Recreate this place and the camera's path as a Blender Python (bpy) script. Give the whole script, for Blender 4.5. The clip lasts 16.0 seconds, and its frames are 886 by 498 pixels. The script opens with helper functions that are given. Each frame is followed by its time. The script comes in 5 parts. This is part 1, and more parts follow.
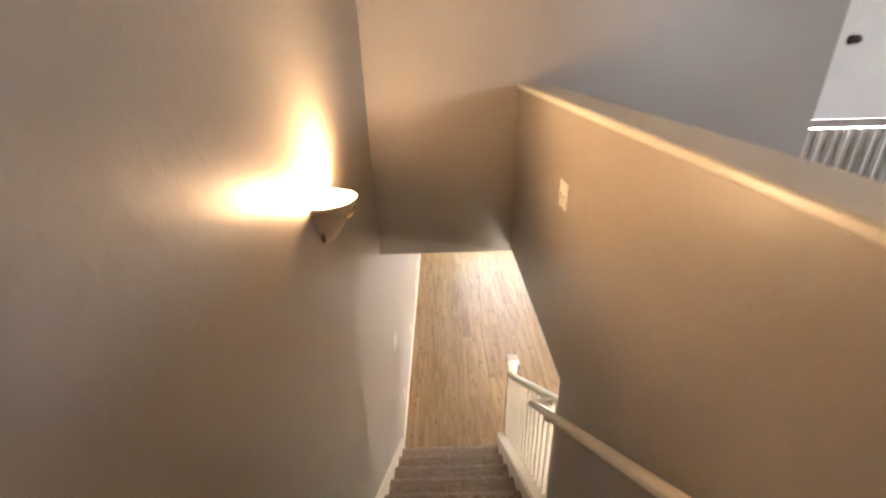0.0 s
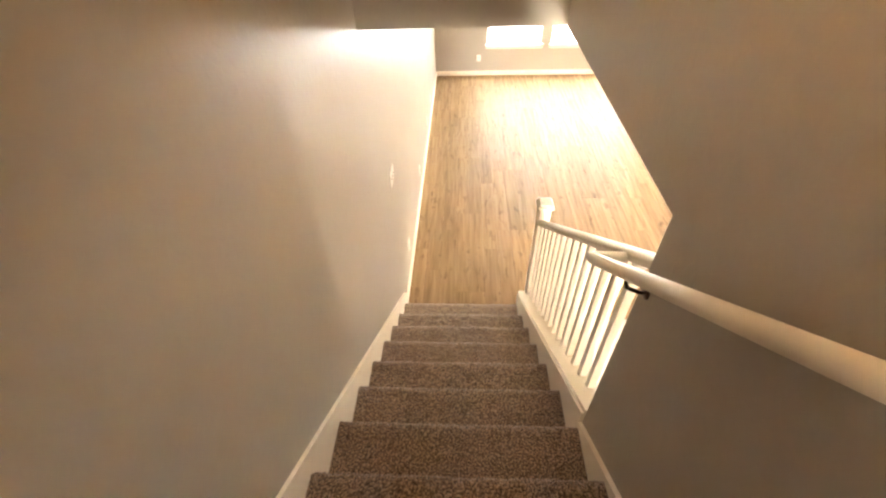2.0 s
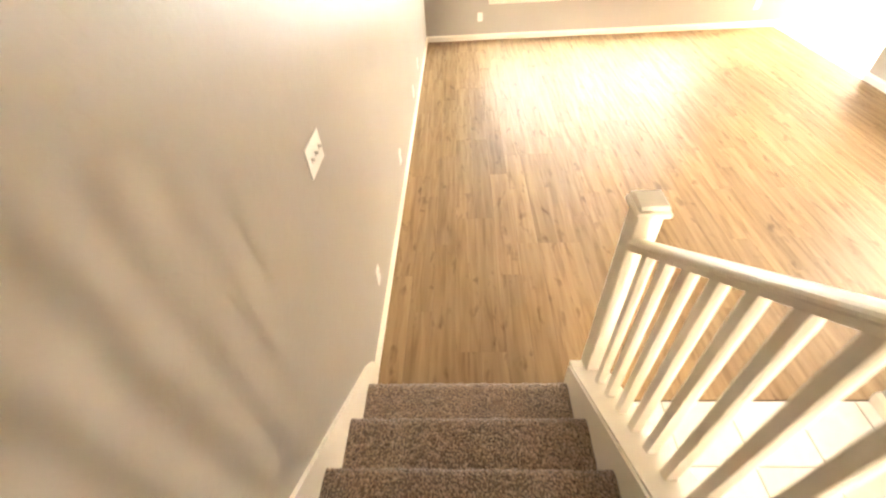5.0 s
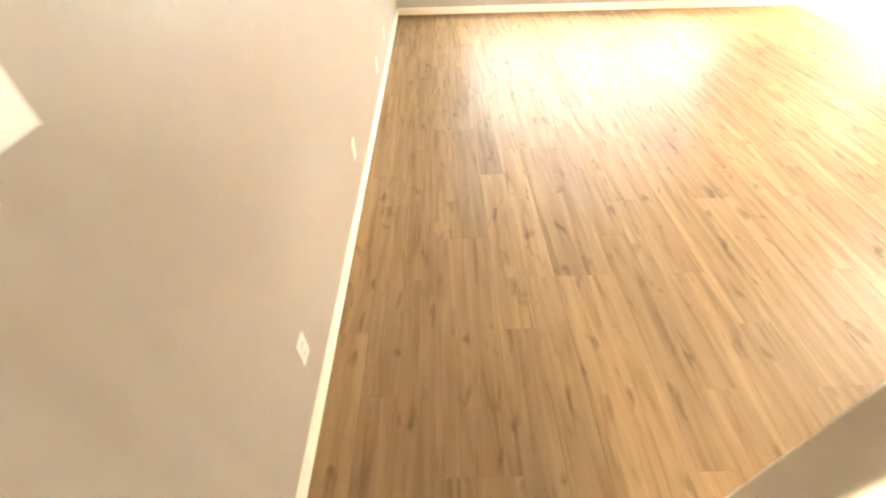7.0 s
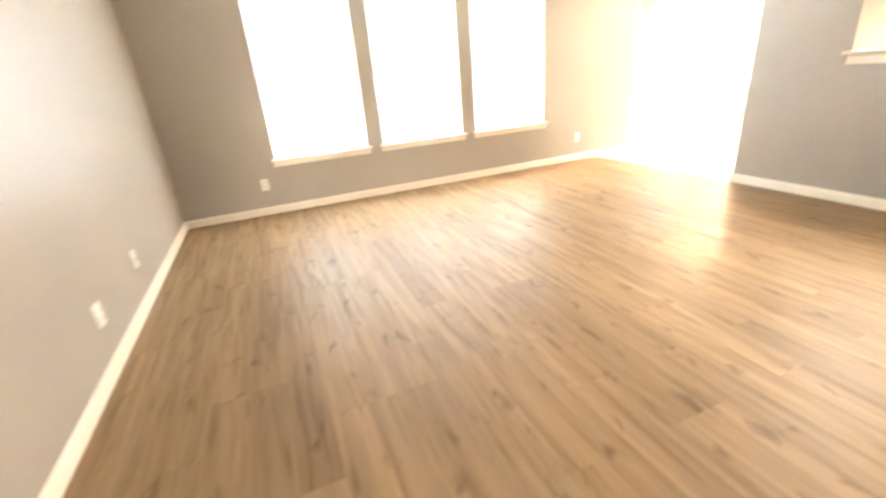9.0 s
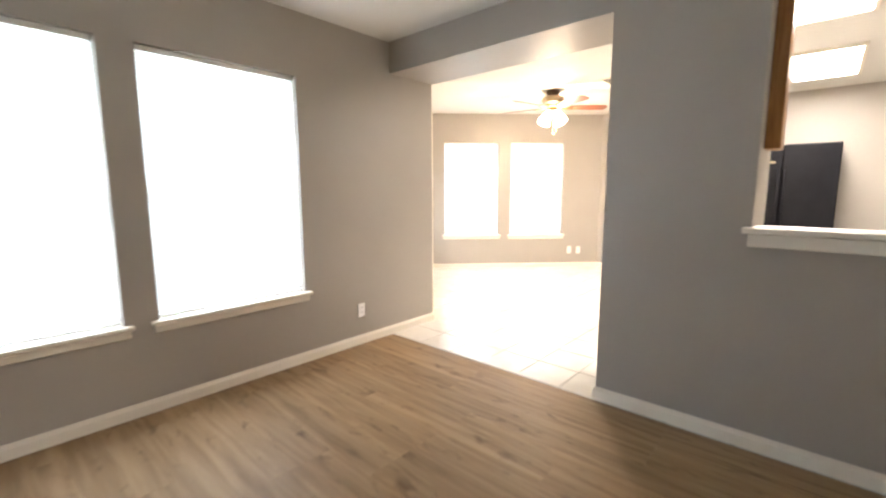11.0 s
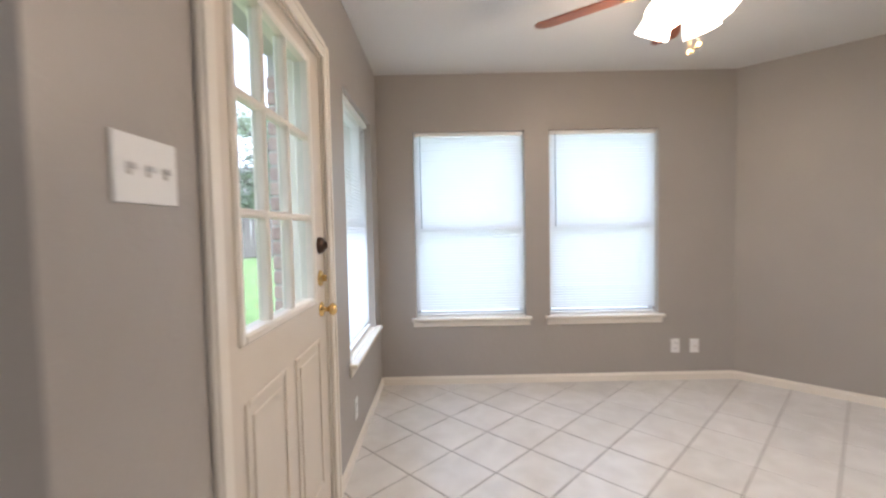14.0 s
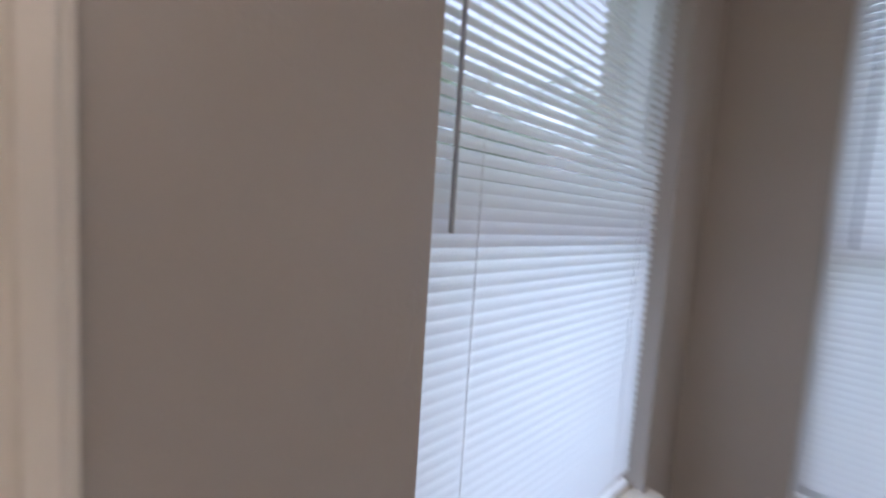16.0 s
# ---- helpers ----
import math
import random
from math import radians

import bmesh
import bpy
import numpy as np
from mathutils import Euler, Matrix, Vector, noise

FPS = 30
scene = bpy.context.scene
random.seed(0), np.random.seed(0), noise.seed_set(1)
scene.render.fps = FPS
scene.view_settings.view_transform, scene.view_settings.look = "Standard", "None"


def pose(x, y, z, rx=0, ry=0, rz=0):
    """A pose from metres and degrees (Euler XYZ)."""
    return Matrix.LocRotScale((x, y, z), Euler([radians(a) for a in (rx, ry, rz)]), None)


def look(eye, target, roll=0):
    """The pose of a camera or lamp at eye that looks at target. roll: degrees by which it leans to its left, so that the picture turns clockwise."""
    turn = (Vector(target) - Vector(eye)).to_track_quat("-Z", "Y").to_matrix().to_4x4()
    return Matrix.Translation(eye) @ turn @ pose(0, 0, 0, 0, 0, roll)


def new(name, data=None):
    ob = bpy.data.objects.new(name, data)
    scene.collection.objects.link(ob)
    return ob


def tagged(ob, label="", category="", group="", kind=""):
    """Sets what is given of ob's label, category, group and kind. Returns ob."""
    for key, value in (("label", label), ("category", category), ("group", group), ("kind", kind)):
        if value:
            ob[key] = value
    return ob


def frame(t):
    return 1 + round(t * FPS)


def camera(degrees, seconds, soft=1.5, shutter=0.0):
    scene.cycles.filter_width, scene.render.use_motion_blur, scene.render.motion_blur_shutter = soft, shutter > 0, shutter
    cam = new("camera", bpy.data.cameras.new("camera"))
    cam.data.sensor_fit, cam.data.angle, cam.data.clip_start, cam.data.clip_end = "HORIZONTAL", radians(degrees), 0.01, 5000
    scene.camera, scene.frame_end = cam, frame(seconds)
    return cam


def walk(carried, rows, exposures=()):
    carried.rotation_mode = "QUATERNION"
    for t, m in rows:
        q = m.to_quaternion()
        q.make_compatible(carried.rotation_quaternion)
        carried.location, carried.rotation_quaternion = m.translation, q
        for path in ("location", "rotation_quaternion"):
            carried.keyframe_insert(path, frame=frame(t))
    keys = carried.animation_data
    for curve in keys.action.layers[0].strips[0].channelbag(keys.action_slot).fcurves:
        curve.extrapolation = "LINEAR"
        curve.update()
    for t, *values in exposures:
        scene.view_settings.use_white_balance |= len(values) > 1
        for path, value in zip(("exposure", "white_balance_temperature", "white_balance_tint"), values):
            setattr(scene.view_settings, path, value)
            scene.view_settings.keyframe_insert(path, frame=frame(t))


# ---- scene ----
cam = camera(92.03, 16.0, soft=2.2, shutter=0.5)
PATH = [
    (0.0, pose(0.487, -3.201, 3.939, 65.26, 1.39, -0.72)),
    (0.5, pose(0.483, -3.045, 3.725, 59.63, -1.66, 2.98)),
    (1.0, pose(0.481, -2.842, 3.516, 51.36, 1.07, -1.18)),
    (1.5, pose(0.501, -2.627, 3.315, 47.57, 3.49, 0.91)),
    (2.0, pose(0.533, -2.439, 3.171, 46.56, 1.61, 2.22)),
    (2.5, pose(0.544, -2.195, 2.983, 43.26, 4.26, -0.31)),
    (3.0, pose(0.532, -2.028, 2.823, 42.08, 1.71, 2.64)),
    (3.5, pose(0.551, -1.759, 2.637, 42.71, 3.09, -0.02)),
    (4.0, pose(0.536, -1.537, 2.489, 43.53, 3.23, 0.79)),
    (4.2, pose(0.554, -1.459, 2.427, 46.79, 2.71, 2.70)),
    (6.3, pose(0.457, -0.499, 1.793, 45.24, 3.44, -1.27)),
    (6.5, pose(0.466, -0.427, 1.742, 47.54, 2.73, 0.23)),
    (7.0, pose(0.494, -0.213, 1.593, 46.03, 1.11, -1.05)),
    (7.5, pose(0.536, 0.028, 1.488, 49.56, 2.75, -7.63)),
    (8.0, pose(0.599, 0.311, 1.340, 55.53, 1.91, -5.95)),
    (8.5, pose(0.672, 0.649, 1.206, 62.23, 3.95, -13.50)),
    (9.0, pose(0.892, 1.033, 1.198, 67.71, 4.66, -22.63)),
    (9.5, pose(1.197, 1.419, 1.255, 74.42, 1.01, -32.53)),
    (9.7, pose(1.309, 1.625, 1.258, 78.39, 1.33, -37.43)),
    (11.8, pose(3.307, 3.345, 1.304, 82.49, 0.09, -48.90)),
    (12.0, pose(3.490, 3.460, 1.291, 83.27, 0.18, -47.84)),
    (12.5, pose(4.008, 3.825, 1.315, 82.85, 2.30, -51.91)),
    (13.0, pose(4.536, 4.167, 1.290, 85.25, 1.94, -49.71)),
    (13.5, pose(5.034, 4.564, 1.301, 86.81, 1.35, -48.39)),
    (14.0, pose(5.503, 4.913, 1.283, 87.30, 1.13, -45.10)),
    (14.5, pose(5.939, 5.260, 1.281, 84.62, -0.00, -38.58)),
    (15.0, pose(6.336, 5.637, 1.304, 86.71, 1.84, -35.42)),
    (15.3, pose(6.532, 5.865, 1.287, 88.92, 0.24, -27.45)),
    (15.5, pose(6.666, 6.041, 1.303, 86.31, -0.95, -18.45)),
    (15.8, pose(6.741, 6.269, 1.292, 86.12, -1.27, -8.73)),
    (16.0, pose(6.799, 6.386, 1.316, 85.13, -3.65, 0.61)),
]
EXPOSURES = [
    (0.0, 4.85, 6700, 20), (0.6, 4.85, 7300, 21), (1.5, 5.2, 7500, 20), (2.5, 5.45, 7600, 19), (4.2, 5.2, 7700, 18), (7.0, 5.1, 7650, 17), (8.5, 4.65, 7300, 18), (9.7, 4.05, 7150, 20),
    (11.8, 1.95, 6100, 18), (12.5, 1.5, 6100, 18), (13.5, 1.15, 5750, 19), (14.5, 0.95, 5500, 21), (15.2, 0.65, 5450, 23), (16.0, 0.15, 5400, 25),
]
walk(cam, PATH, EXPOSURES)

# ---------------------------------------------------------------- plan
S = math.sqrt(0.5)
Y1 = 5.666            # window wall of the living room
X1 = 5.004            # living room side of the kitchen wall
XE = 5.520            # kitchen side of that wall, and where the nook wall starts
HC = 2.520            # ceiling
HH = 2.269            # soffit over the opening and the serving hatch
YO = 3.788            # end of the kitchen wall at the opening
W = 1.026             # stair width
RISE, RUN = 0.202, 0.273
SLOPE = RISE / RUN
YH = -0.189           # upper end wall over the foot of the stairs
YK = -1.632           # end of the wall beside the stairs
L1, L2 = 2.945, 2.911  # nook walls: door wall, window wall
ZU = 14 * RISE        # upper floor
HU = 5.25             # upper ceiling
PX, PY = XE + S * (L1 + L2), Y1 + S * (L1 - L2)   # corner where the pantry wall starts
T = 0.15              # wall thickness
XF = 4.35             # east wall of the front room
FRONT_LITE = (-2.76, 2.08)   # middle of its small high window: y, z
M_LIVING = pose(0, Y1, 0)
M_DOOR = pose(XE, Y1, 0, 0, 0, 45)
M_NOOK = pose(XE + S * L1, Y1 + S * L1, 0, 0, 0, -45)
M_PANTRY = pose(PX, PY, 0, 0, 0, -90)

# ---------------------------------------------------------------- world and lights
world = bpy.data.worlds.new("sky")
scene.world = world
world.use_nodes = True
wn = world.node_tree
sky = wn.nodes.new("ShaderNodeTexSky")
sky.sky_type = 'NISHITA'
sky.sun_disc = False
sky.sun_elevation = radians(48)
sky.sun_rotation = radians(200)
sky.air_density, sky.dust_density, sky.ozone_density = 1.0, 4.0, 1.0
haze = wn.nodes.new("ShaderNodeHueSaturation")      # thin even cloud takes most of the blue out
haze.inputs["Saturation"].default_value, haze.inputs["Value"].default_value = 0.25, 2.0
wn.links.new(sky.outputs[0], haze.inputs["Color"])
wn.links.new(haze.outputs[0], wn.nodes["Background"].inputs[0])
wn.nodes["Background"].inputs[1].default_value = 0.19


def sun_lamp():
    d = bpy.data.lights.new("sun", 'SUN')
    d.energy, d.angle, d.color = 1.5, radians(12), (1.0, 0.95, 0.88)
    ob = new("sun", d)
    ob.matrix_world = look((0, 0, 20), (3, 8, 0))


def area_lamp(name, m, w, h, watts, colour):
    d = bpy.data.lights.new(name, 'AREA')
    d.shape, d.size, d.size_y, d.energy, d.color = 'RECTANGLE', w, h, watts, colour
    ob = new(name, d)
    ob.matrix_world = m
    return ob


def point_lamp(name, p, watts, colour, radius):
    d = bpy.data.lights.new(name, 'POINT')
    d.energy, d.color, d.shadow_soft_size = watts, colour, radius
    ob = new(name, d)
    ob.location = p
    return ob


DAY = (0.83, 0.925, 1.0)
FRONT = (1.0, 0.91, 0.78)
WARM = (1.0, 0.62, 0.30)
sun_lamp()
LIVING_WINDOWS = [(0.943, 1.894), (2.067, 3.018), (3.188, 4.133)]
NOOK_WINDOWS = [(0.295, 1.199), (1.395, 2.284)]
for a, b in LIVING_WINDOWS:      # sky light in the window openings, shining inwards
    area_lamp("window_light", M_LIVING @ pose((a + b) / 2, 0.34, 1.30, -90, 0, 0), b - a, 1.5, 9.0, DAY)
for a, b in NOOK_WINDOWS:
    area_lamp("window_light", M_NOOK @ pose((a + b) / 2, 0.34, 1.32, -90, 0, 0), b - a, 1.45, 4.4, DAY)
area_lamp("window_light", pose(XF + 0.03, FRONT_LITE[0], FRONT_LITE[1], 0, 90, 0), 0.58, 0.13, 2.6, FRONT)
area_lamp("window_light", M_DOOR @ pose(2.23, 0.30, 0.92, -90, 0, 0), 0.80, 0.66, 3.4, DAY)
# added lamp in an unseen front opening, brightens the entry and stairs
area_lamp("window_light", pose(1.85, -6.012, 1.1, 90, 0, 0), 0.82, 1.8, 12, FRONT)
FAN = Vector((7.547, 5.487, HC))
for k in range(3):
    a = radians(30 + 120 * k)
    point_lamp("bulb_light", (FAN.x + 0.10 * math.cos(a), FAN.y + 0.10 * math.sin(a), HC - 0.43), 5.6, (1.0, 0.76, 0.48), 0.10)
point_lamp("sconce_light", (0.075, -1.55, 3.43), 1.25, WARM, 0.03)
# added bluish lamp in an unseen upper opening, lifts the landing walls
area_lamp("window_light", pose(4.8, -6.012, 4.55, 90, 0, 0), 0.6, 0.7, 3.6, (0.80, 0.90, 1.0))
for x in (6.13, 8.28):
    area_lamp("ceiling_panel_light", pose(x, 2.955, HC - 0.012), 1.15, 0.5, 8, (1.0, 0.93, 0.74))

# ---------------------------------------------------------------- materials


def nodes_of(name):
    m = bpy.data.materials.new(name)
    m.use_nodes = True
    return m, m.node_tree, m.node_tree.nodes["Principled BSDF"]


def add(nt, kind, **kw):
    n = nt.nodes.new("ShaderNode" + kind)
    for k, v in kw.items():
        n.inputs[k.replace("_", " ")].default_value = v
    return n


def ramp(nt, fac, stops):
    r = nt.nodes.new("ShaderNodeValToRGB")
    while len(r.color_ramp.elements) < len(stops):
        r.color_ramp.elements.new(0.5)
    for e, (p, c) in zip(r.color_ramp.elements, stops):
        e.position, e.color = p, (*c, 1)
    nt.links.new(fac, r.inputs[0])
    return r.outputs[0]


def coords(nt, scale=(1, 1, 1)):
    tc = nt.nodes.new("ShaderNodeTexCoord")
    mp = nt.nodes.new("ShaderNodeMapping")
    mp.inputs["Scale"].default_value = scale
    nt.links.new(tc.outputs["Object"], mp.inputs[0])
    return mp.outputs[0]


def world_coords(nt, scale=(1, 1, 1)):
    g = nt.nodes.new("ShaderNodeNewGeometry")
    mp = nt.nodes.new("ShaderNodeMapping")
    mp.inputs["Scale"].default_value = scale
    nt.links.new(g.outputs["Position"], mp.inputs[0])
    return mp.outputs[0]


def mixc(nt, fac, a, b, mode='MIX'):
    n = nt.nodes.new("ShaderNodeMix")
    n.data_type, n.blend_type = 'RGBA', mode
    for sock, v in ((n.inputs[0], fac), (n.inputs[6], a), (n.inputs[7], b)):
        if hasattr(v, "node"):
            nt.links.new(v, sock)
        elif isinstance(v, tuple):
            sock.default_value = (*v, 1)
        else:
            sock.default_value = v
    return n.outputs[2]


def bump(nt, bsdf, height, strength, dist):
    b = nt.nodes.new("ShaderNodeBump")
    b.inputs["Strength"].default_value, b.inputs["Distance"].default_value = strength, dist
    nt.links.new(height, b.inputs["Height"])
    nt.links.new(b.outputs[0], bsdf.inputs["Normal"])


def simple(name, colour, rough=0.5, metal=0.0, vary=0.08, scale=6.0, relief=0.0, relief_scale=60.0):
    """Paint, metal or plastic with cloudy variation and a fine relief."""
    m, nt, b = nodes_of(name)
    v = world_coords(nt)
    n = add(nt, "TexNoise", Scale=scale, Detail=4.0)
    nt.links.new(v, n.inputs["Vector"])
    lo = tuple(c * (1 - vary) for c in colour)
    hi = tuple(min(1, c * (1 + vary)) for c in colour)
    nt.links.new(ramp(nt, n.outputs[0], [(0.3, lo), (0.7, hi)]), b.inputs["Base Color"])
    b.inputs["Roughness"].default_value, b.inputs["Metallic"].default_value = rough, metal
    if relief:
        n2 = add(nt, "TexNoise", Scale=relief_scale, Detail=3.0)
        nt.links.new(v, n2.inputs["Vector"])
        bump(nt, b, n2.outputs[0], relief, 0.004)
    return m


def wall_paint():
    m, nt, b = nodes_of("greige_wall_paint")
    v = world_coords(nt)
    n = add(nt, "TexNoise", Scale=1.3, Detail=5.0)
    nt.links.new(v, n.inputs["Vector"])
    col = ramp(nt, n.outputs[0], [(0.25, (0.37, 0.335, 0.295)), (0.75, (0.41, 0.375, 0.33))])
    nt.links.new(col, b.inputs["Base Color"])
    b.inputs["Roughness"].default_value = 0.41
    # knock-down texture: flattened blobs over a fine orange peel
    w = add(nt, "TexNoise", Scale=22.0, Detail=2.0)
    nt.links.new(v, w.inputs["Vector"])
    h = ramp(nt, w.outputs[0], [(0.50, (0, 0, 0)), (0.58, (1, 1, 1))])
    f = add(nt, "TexNoise", Scale=120.0, Detail=2.0)
    nt.links.new(v, f.inputs["Vector"])
    bump(nt, b, mixc(nt, 0.35, h, f.outputs[0]), 0.16, 0.003)
    return m


def ceiling_paint():
    m, nt, b = nodes_of("textured_ceiling_paint")
    v = world_coords(nt)
    b.inputs["Base Color"].default_value = (0.74, 0.72, 0.68, 1)
    b.inputs["Roughness"].default_value = 0.85
    w = add(nt, "TexNoise", Scale=45.0, Detail=3.0)
    nt.links.new(v, w.inputs["Vector"])
    bump(nt, b, w.outputs[0], 0.5, 0.006)
    return m


def plank_wood():
    m, nt, b = nodes_of("oak_vinyl_plank")
    oi = nt.nodes.new("ShaderNodeObjectInfo")
    tc = nt.nodes.new("ShaderNodeTexCoord")
    off = nt.nodes.new("ShaderNodeVectorMath")
    off.operation = 'MULTIPLY_ADD'
    nt.links.new(oi.outputs["Random"], off.inputs[0])
    off.inputs[1].default_value = (37.0, 91.0, 13.0)
    nt.links.new(tc.outputs["Object"], off.inputs[2])

    def stretched(sx, sy, scale, detail, distortion):
        mp = nt.nodes.new("ShaderNodeMapping")
        mp.inputs["Scale"].default_value = (sx, sy, 1.0)
        nt.links.new(off.outputs[0], mp.inputs[0])
        n = add(nt, "TexNoise", Scale=scale, Detail=detail, Distortion=distortion)
        nt.links.new(mp.outputs[0], n.inputs["Vector"])
        return n.outputs[0]
    grain = stretched(13.0, 0.9, 2.0, 6.0, 0.8)
    strips = stretched(18.0, 0.7, 1.0, 1.0, 0.2)
    knot = stretched(9.0, 3.4, 1.6, 2.0, 0.5)
    base = ramp(nt, grain, [(0.25, (0.200, 0.123, 0.063)), (0.45, (0.298, 0.194, 0.102)), (0.75, (0.375, 0.256, 0.146))])
    bands = ramp(nt, strips, [(0.35, (0.87, 0.86, 0.85)), (0.65, (1.05, 1.05, 1.05))])
    knots = ramp(nt, knot, [(0.61, (1, 1, 1)), (0.74, (0.60, 0.56, 0.54))])
    tone = ramp(nt, oi.outputs["Random"], [(0.0, (0.88, 0.87, 0.86)), (1.0, (1.06, 1.05, 1.04))])
    col = mixc(nt, 1.0, mixc(nt, 1.0, base, bands, 'MULTIPLY'), knots, 'MULTIPLY')
    nt.links.new(mixc(nt, 1.0, col, tone, 'MULTIPLY'), b.inputs["Base Color"])
    nt.links.new(ramp(nt, grain, [(0.3, (0.50, 0.50, 0.50)), (0.7, (0.42, 0.42, 0.42))]), b.inputs["Roughness"])
    b.inputs["Specular IOR Level"].default_value = 0.22
    bump(nt, b, grain, 0.10, 0.002)
    return m


def carpet_fibre():
    m, nt, b = nodes_of("brown_frieze_carpet")
    v = world_coords(nt)
    n = add(nt, "TexNoise", Scale=160.0, Detail=4.0)
    nt.links.new(v, n.inputs["Vector"])
    n2 = add(nt, "TexNoise", Scale=9.0, Detail=3.0)
    nt.links.new(v, n2.inputs["Vector"])
    c = ramp(nt, n.outputs[0], [(0.36, (0.050, 0.031, 0.023)), (0.5, (0.225, 0.148, 0.104)), (0.62, (0.60, 0.45, 0.34))])
    c2 = ramp(nt, n2.outputs[0], [(0.3, (0.85, 0.85, 0.85)), (0.7, (1.1, 1.1, 1.1))])
    nt.links.new(mixc(nt, 1.0, c, c2, 'MULTIPLY'), b.inputs["Base Color"])
    b.inputs["Roughness"].default_value = 0.95
    b.inputs["Sheen Weight"].default_value = 0.6
    b.inputs["Sheen Roughness"].default_value = 0.4
    bump(nt, b, n.outputs[0], 1.0, 0.012)
    return m


def tile_ceramic():
    m, nt, b = nodes_of("off_white_ceramic_tile")
    v = world_coords(nt)
    oi = nt.nodes.new("ShaderNodeObjectInfo")
    n = add(nt, "TexNoise", Scale=7.0, Detail=6.0, Distortion=0.5)
    nt.links.new(v, n.inputs["Vector"])
    c = ramp(nt, n.outputs[0], [(0.3, (0.69, 0.655, 0.61)), (0.7, (0.78, 0.75, 0.705))])
    t = ramp(nt, oi.outputs["Random"], [(0.0, (0.95, 0.95, 0.94)), (1.0, (1.0, 1.0, 1.0))])
    nt.links.new(mixc(nt, 1.0, c, t, 'MULTIPLY'), b.inputs["Base Color"])
    b.inputs["Roughness"].default_value = 0.22
    bump(nt, b, n.outputs[0], 0.06, 0.002)
    return m


def blind_vinyl():
    m, nt, b = nodes_of("white_vinyl_slat")
    b.inputs["Base Color"].default_value = (0.80, 0.80, 0.80, 1)
    b.inputs["Roughness"].default_value = 0.5
    tr = nt.nodes.new("ShaderNodeBsdfTranslucent")
    tr.inputs[0].default_value = (0.80, 0.82, 0.86, 1)
    mx = nt.nodes.new("ShaderNodeMixShader")
    mx.inputs[0].default_value = 0.42
    nt.links.new(b.outputs[0], mx.inputs[1])
    nt.links.new(tr.outputs[0], mx.inputs[2])
    nt.links.new(mx.outputs[0], nt.nodes["Material Output"].inputs[0])
    return m


def clear_glass():
    m, nt, b = nodes_of("window_glass")
    g = nt.nodes.new("ShaderNodeBsdfGlossy")
    g.inputs["Roughness"].default_value = 0.02
    t = nt.nodes.new("ShaderNodeBsdfTransparent")
    t.inputs[0].default_value = (0.94, 0.97, 0.96, 1)
    mx = nt.nodes.new("ShaderNodeMixShader")
    mx.inputs[0].default_value = 0.035
    nt.links.new(t.outputs[0], mx.inputs[1])
    nt.links.new(g.outputs[0], mx.inputs[2])
    nt.links.new(mx.outputs[0], nt.nodes["Material Output"].inputs[0])
    return m


def glowing(name, colour, strength, base=(0.9, 0.88, 0.84)):
    m, nt, b = nodes_of(name)
    b.inputs["Base Color"].default_value = (*base, 1)
    b.inputs["Emission Color"].default_value = (*colour, 1)
    b.inputs["Emission Strength"].default_value = strength
    b.inputs["Roughness"].default_value = 0.4
    return m


def blade_wood():
    m, nt, b = nodes_of("cherry_fan_blade")
    v = coords(nt, (3.0, 30.0, 30.0))
    n = add(nt, "TexNoise", Scale=2.0, Detail=6.0)
    nt.links.new(v, n.inputs["Vector"])
    nt.links.new(ramp(nt, n.outputs[0], [(0.3, (0.16, 0.045, 0.02)), (0.7, (0.32, 0.10, 0.04))]), b.inputs["Base Color"])
    b.inputs["Roughness"].default_value = 0.35
    return m


def oak_cabinet():
    m, nt, b = nodes_of("honey_oak_cabinet")
    v = coords(nt, (30.0, 30.0, 3.0))
    n = add(nt, "TexNoise", Scale=2.0, Detail=6.0)
    nt.links.new(v, n.inputs["Vector"])
    nt.links.new(ramp(nt, n.outputs[0], [(0.3, (0.26, 0.12, 0.04)), (0.7, (0.42, 0.22, 0.08))]), b.inputs["Base Color"])
    b.inputs["Roughness"].default_value = 0.4
    return m


def grass_mat():
    m, nt, b = nodes_of("lawn_grass")
    v = world_coords(nt)
    n = add(nt, "TexNoise", Scale=0.9, Detail=6.0)
    nt.links.new(v, n.inputs["Vector"])
    f = add(nt, "TexNoise", Scale=38.0, Detail=4.0)
    nt.links.new(v, f.inputs["Vector"])
    c = ramp(nt, n.outputs[0], [(0.3, (0.13, 0.22, 0.075)), (0.7, (0.21, 0.34, 0.125))])
    w = add(nt, "TexNoise", Scale=0.55, Detail=5.0, Distortion=0.6)      # thin, worn turf with bare pale soil
    nt.links.new(v, w.inputs["Vector"])
    c = mixc(nt, ramp(nt, w.outputs[0], [(0.56, (0, 0, 0)), (0.66, (0.7, 0.7, 0.7))]), c, (0.34, 0.32, 0.27))
    d = ramp(nt, f.outputs[0], [(0.3, (0.55, 0.56, 0.48)), (0.7, (1.3, 1.28, 1.2))])
    nt.links.new(mixc(nt, 1.0, c, d, 'MULTIPLY'), b.inputs["Base Color"])
    b.inputs["Roughness"].default_value = 0.9
    bump(nt, b, f.outputs[0], 1.0, 0.05)
    return m


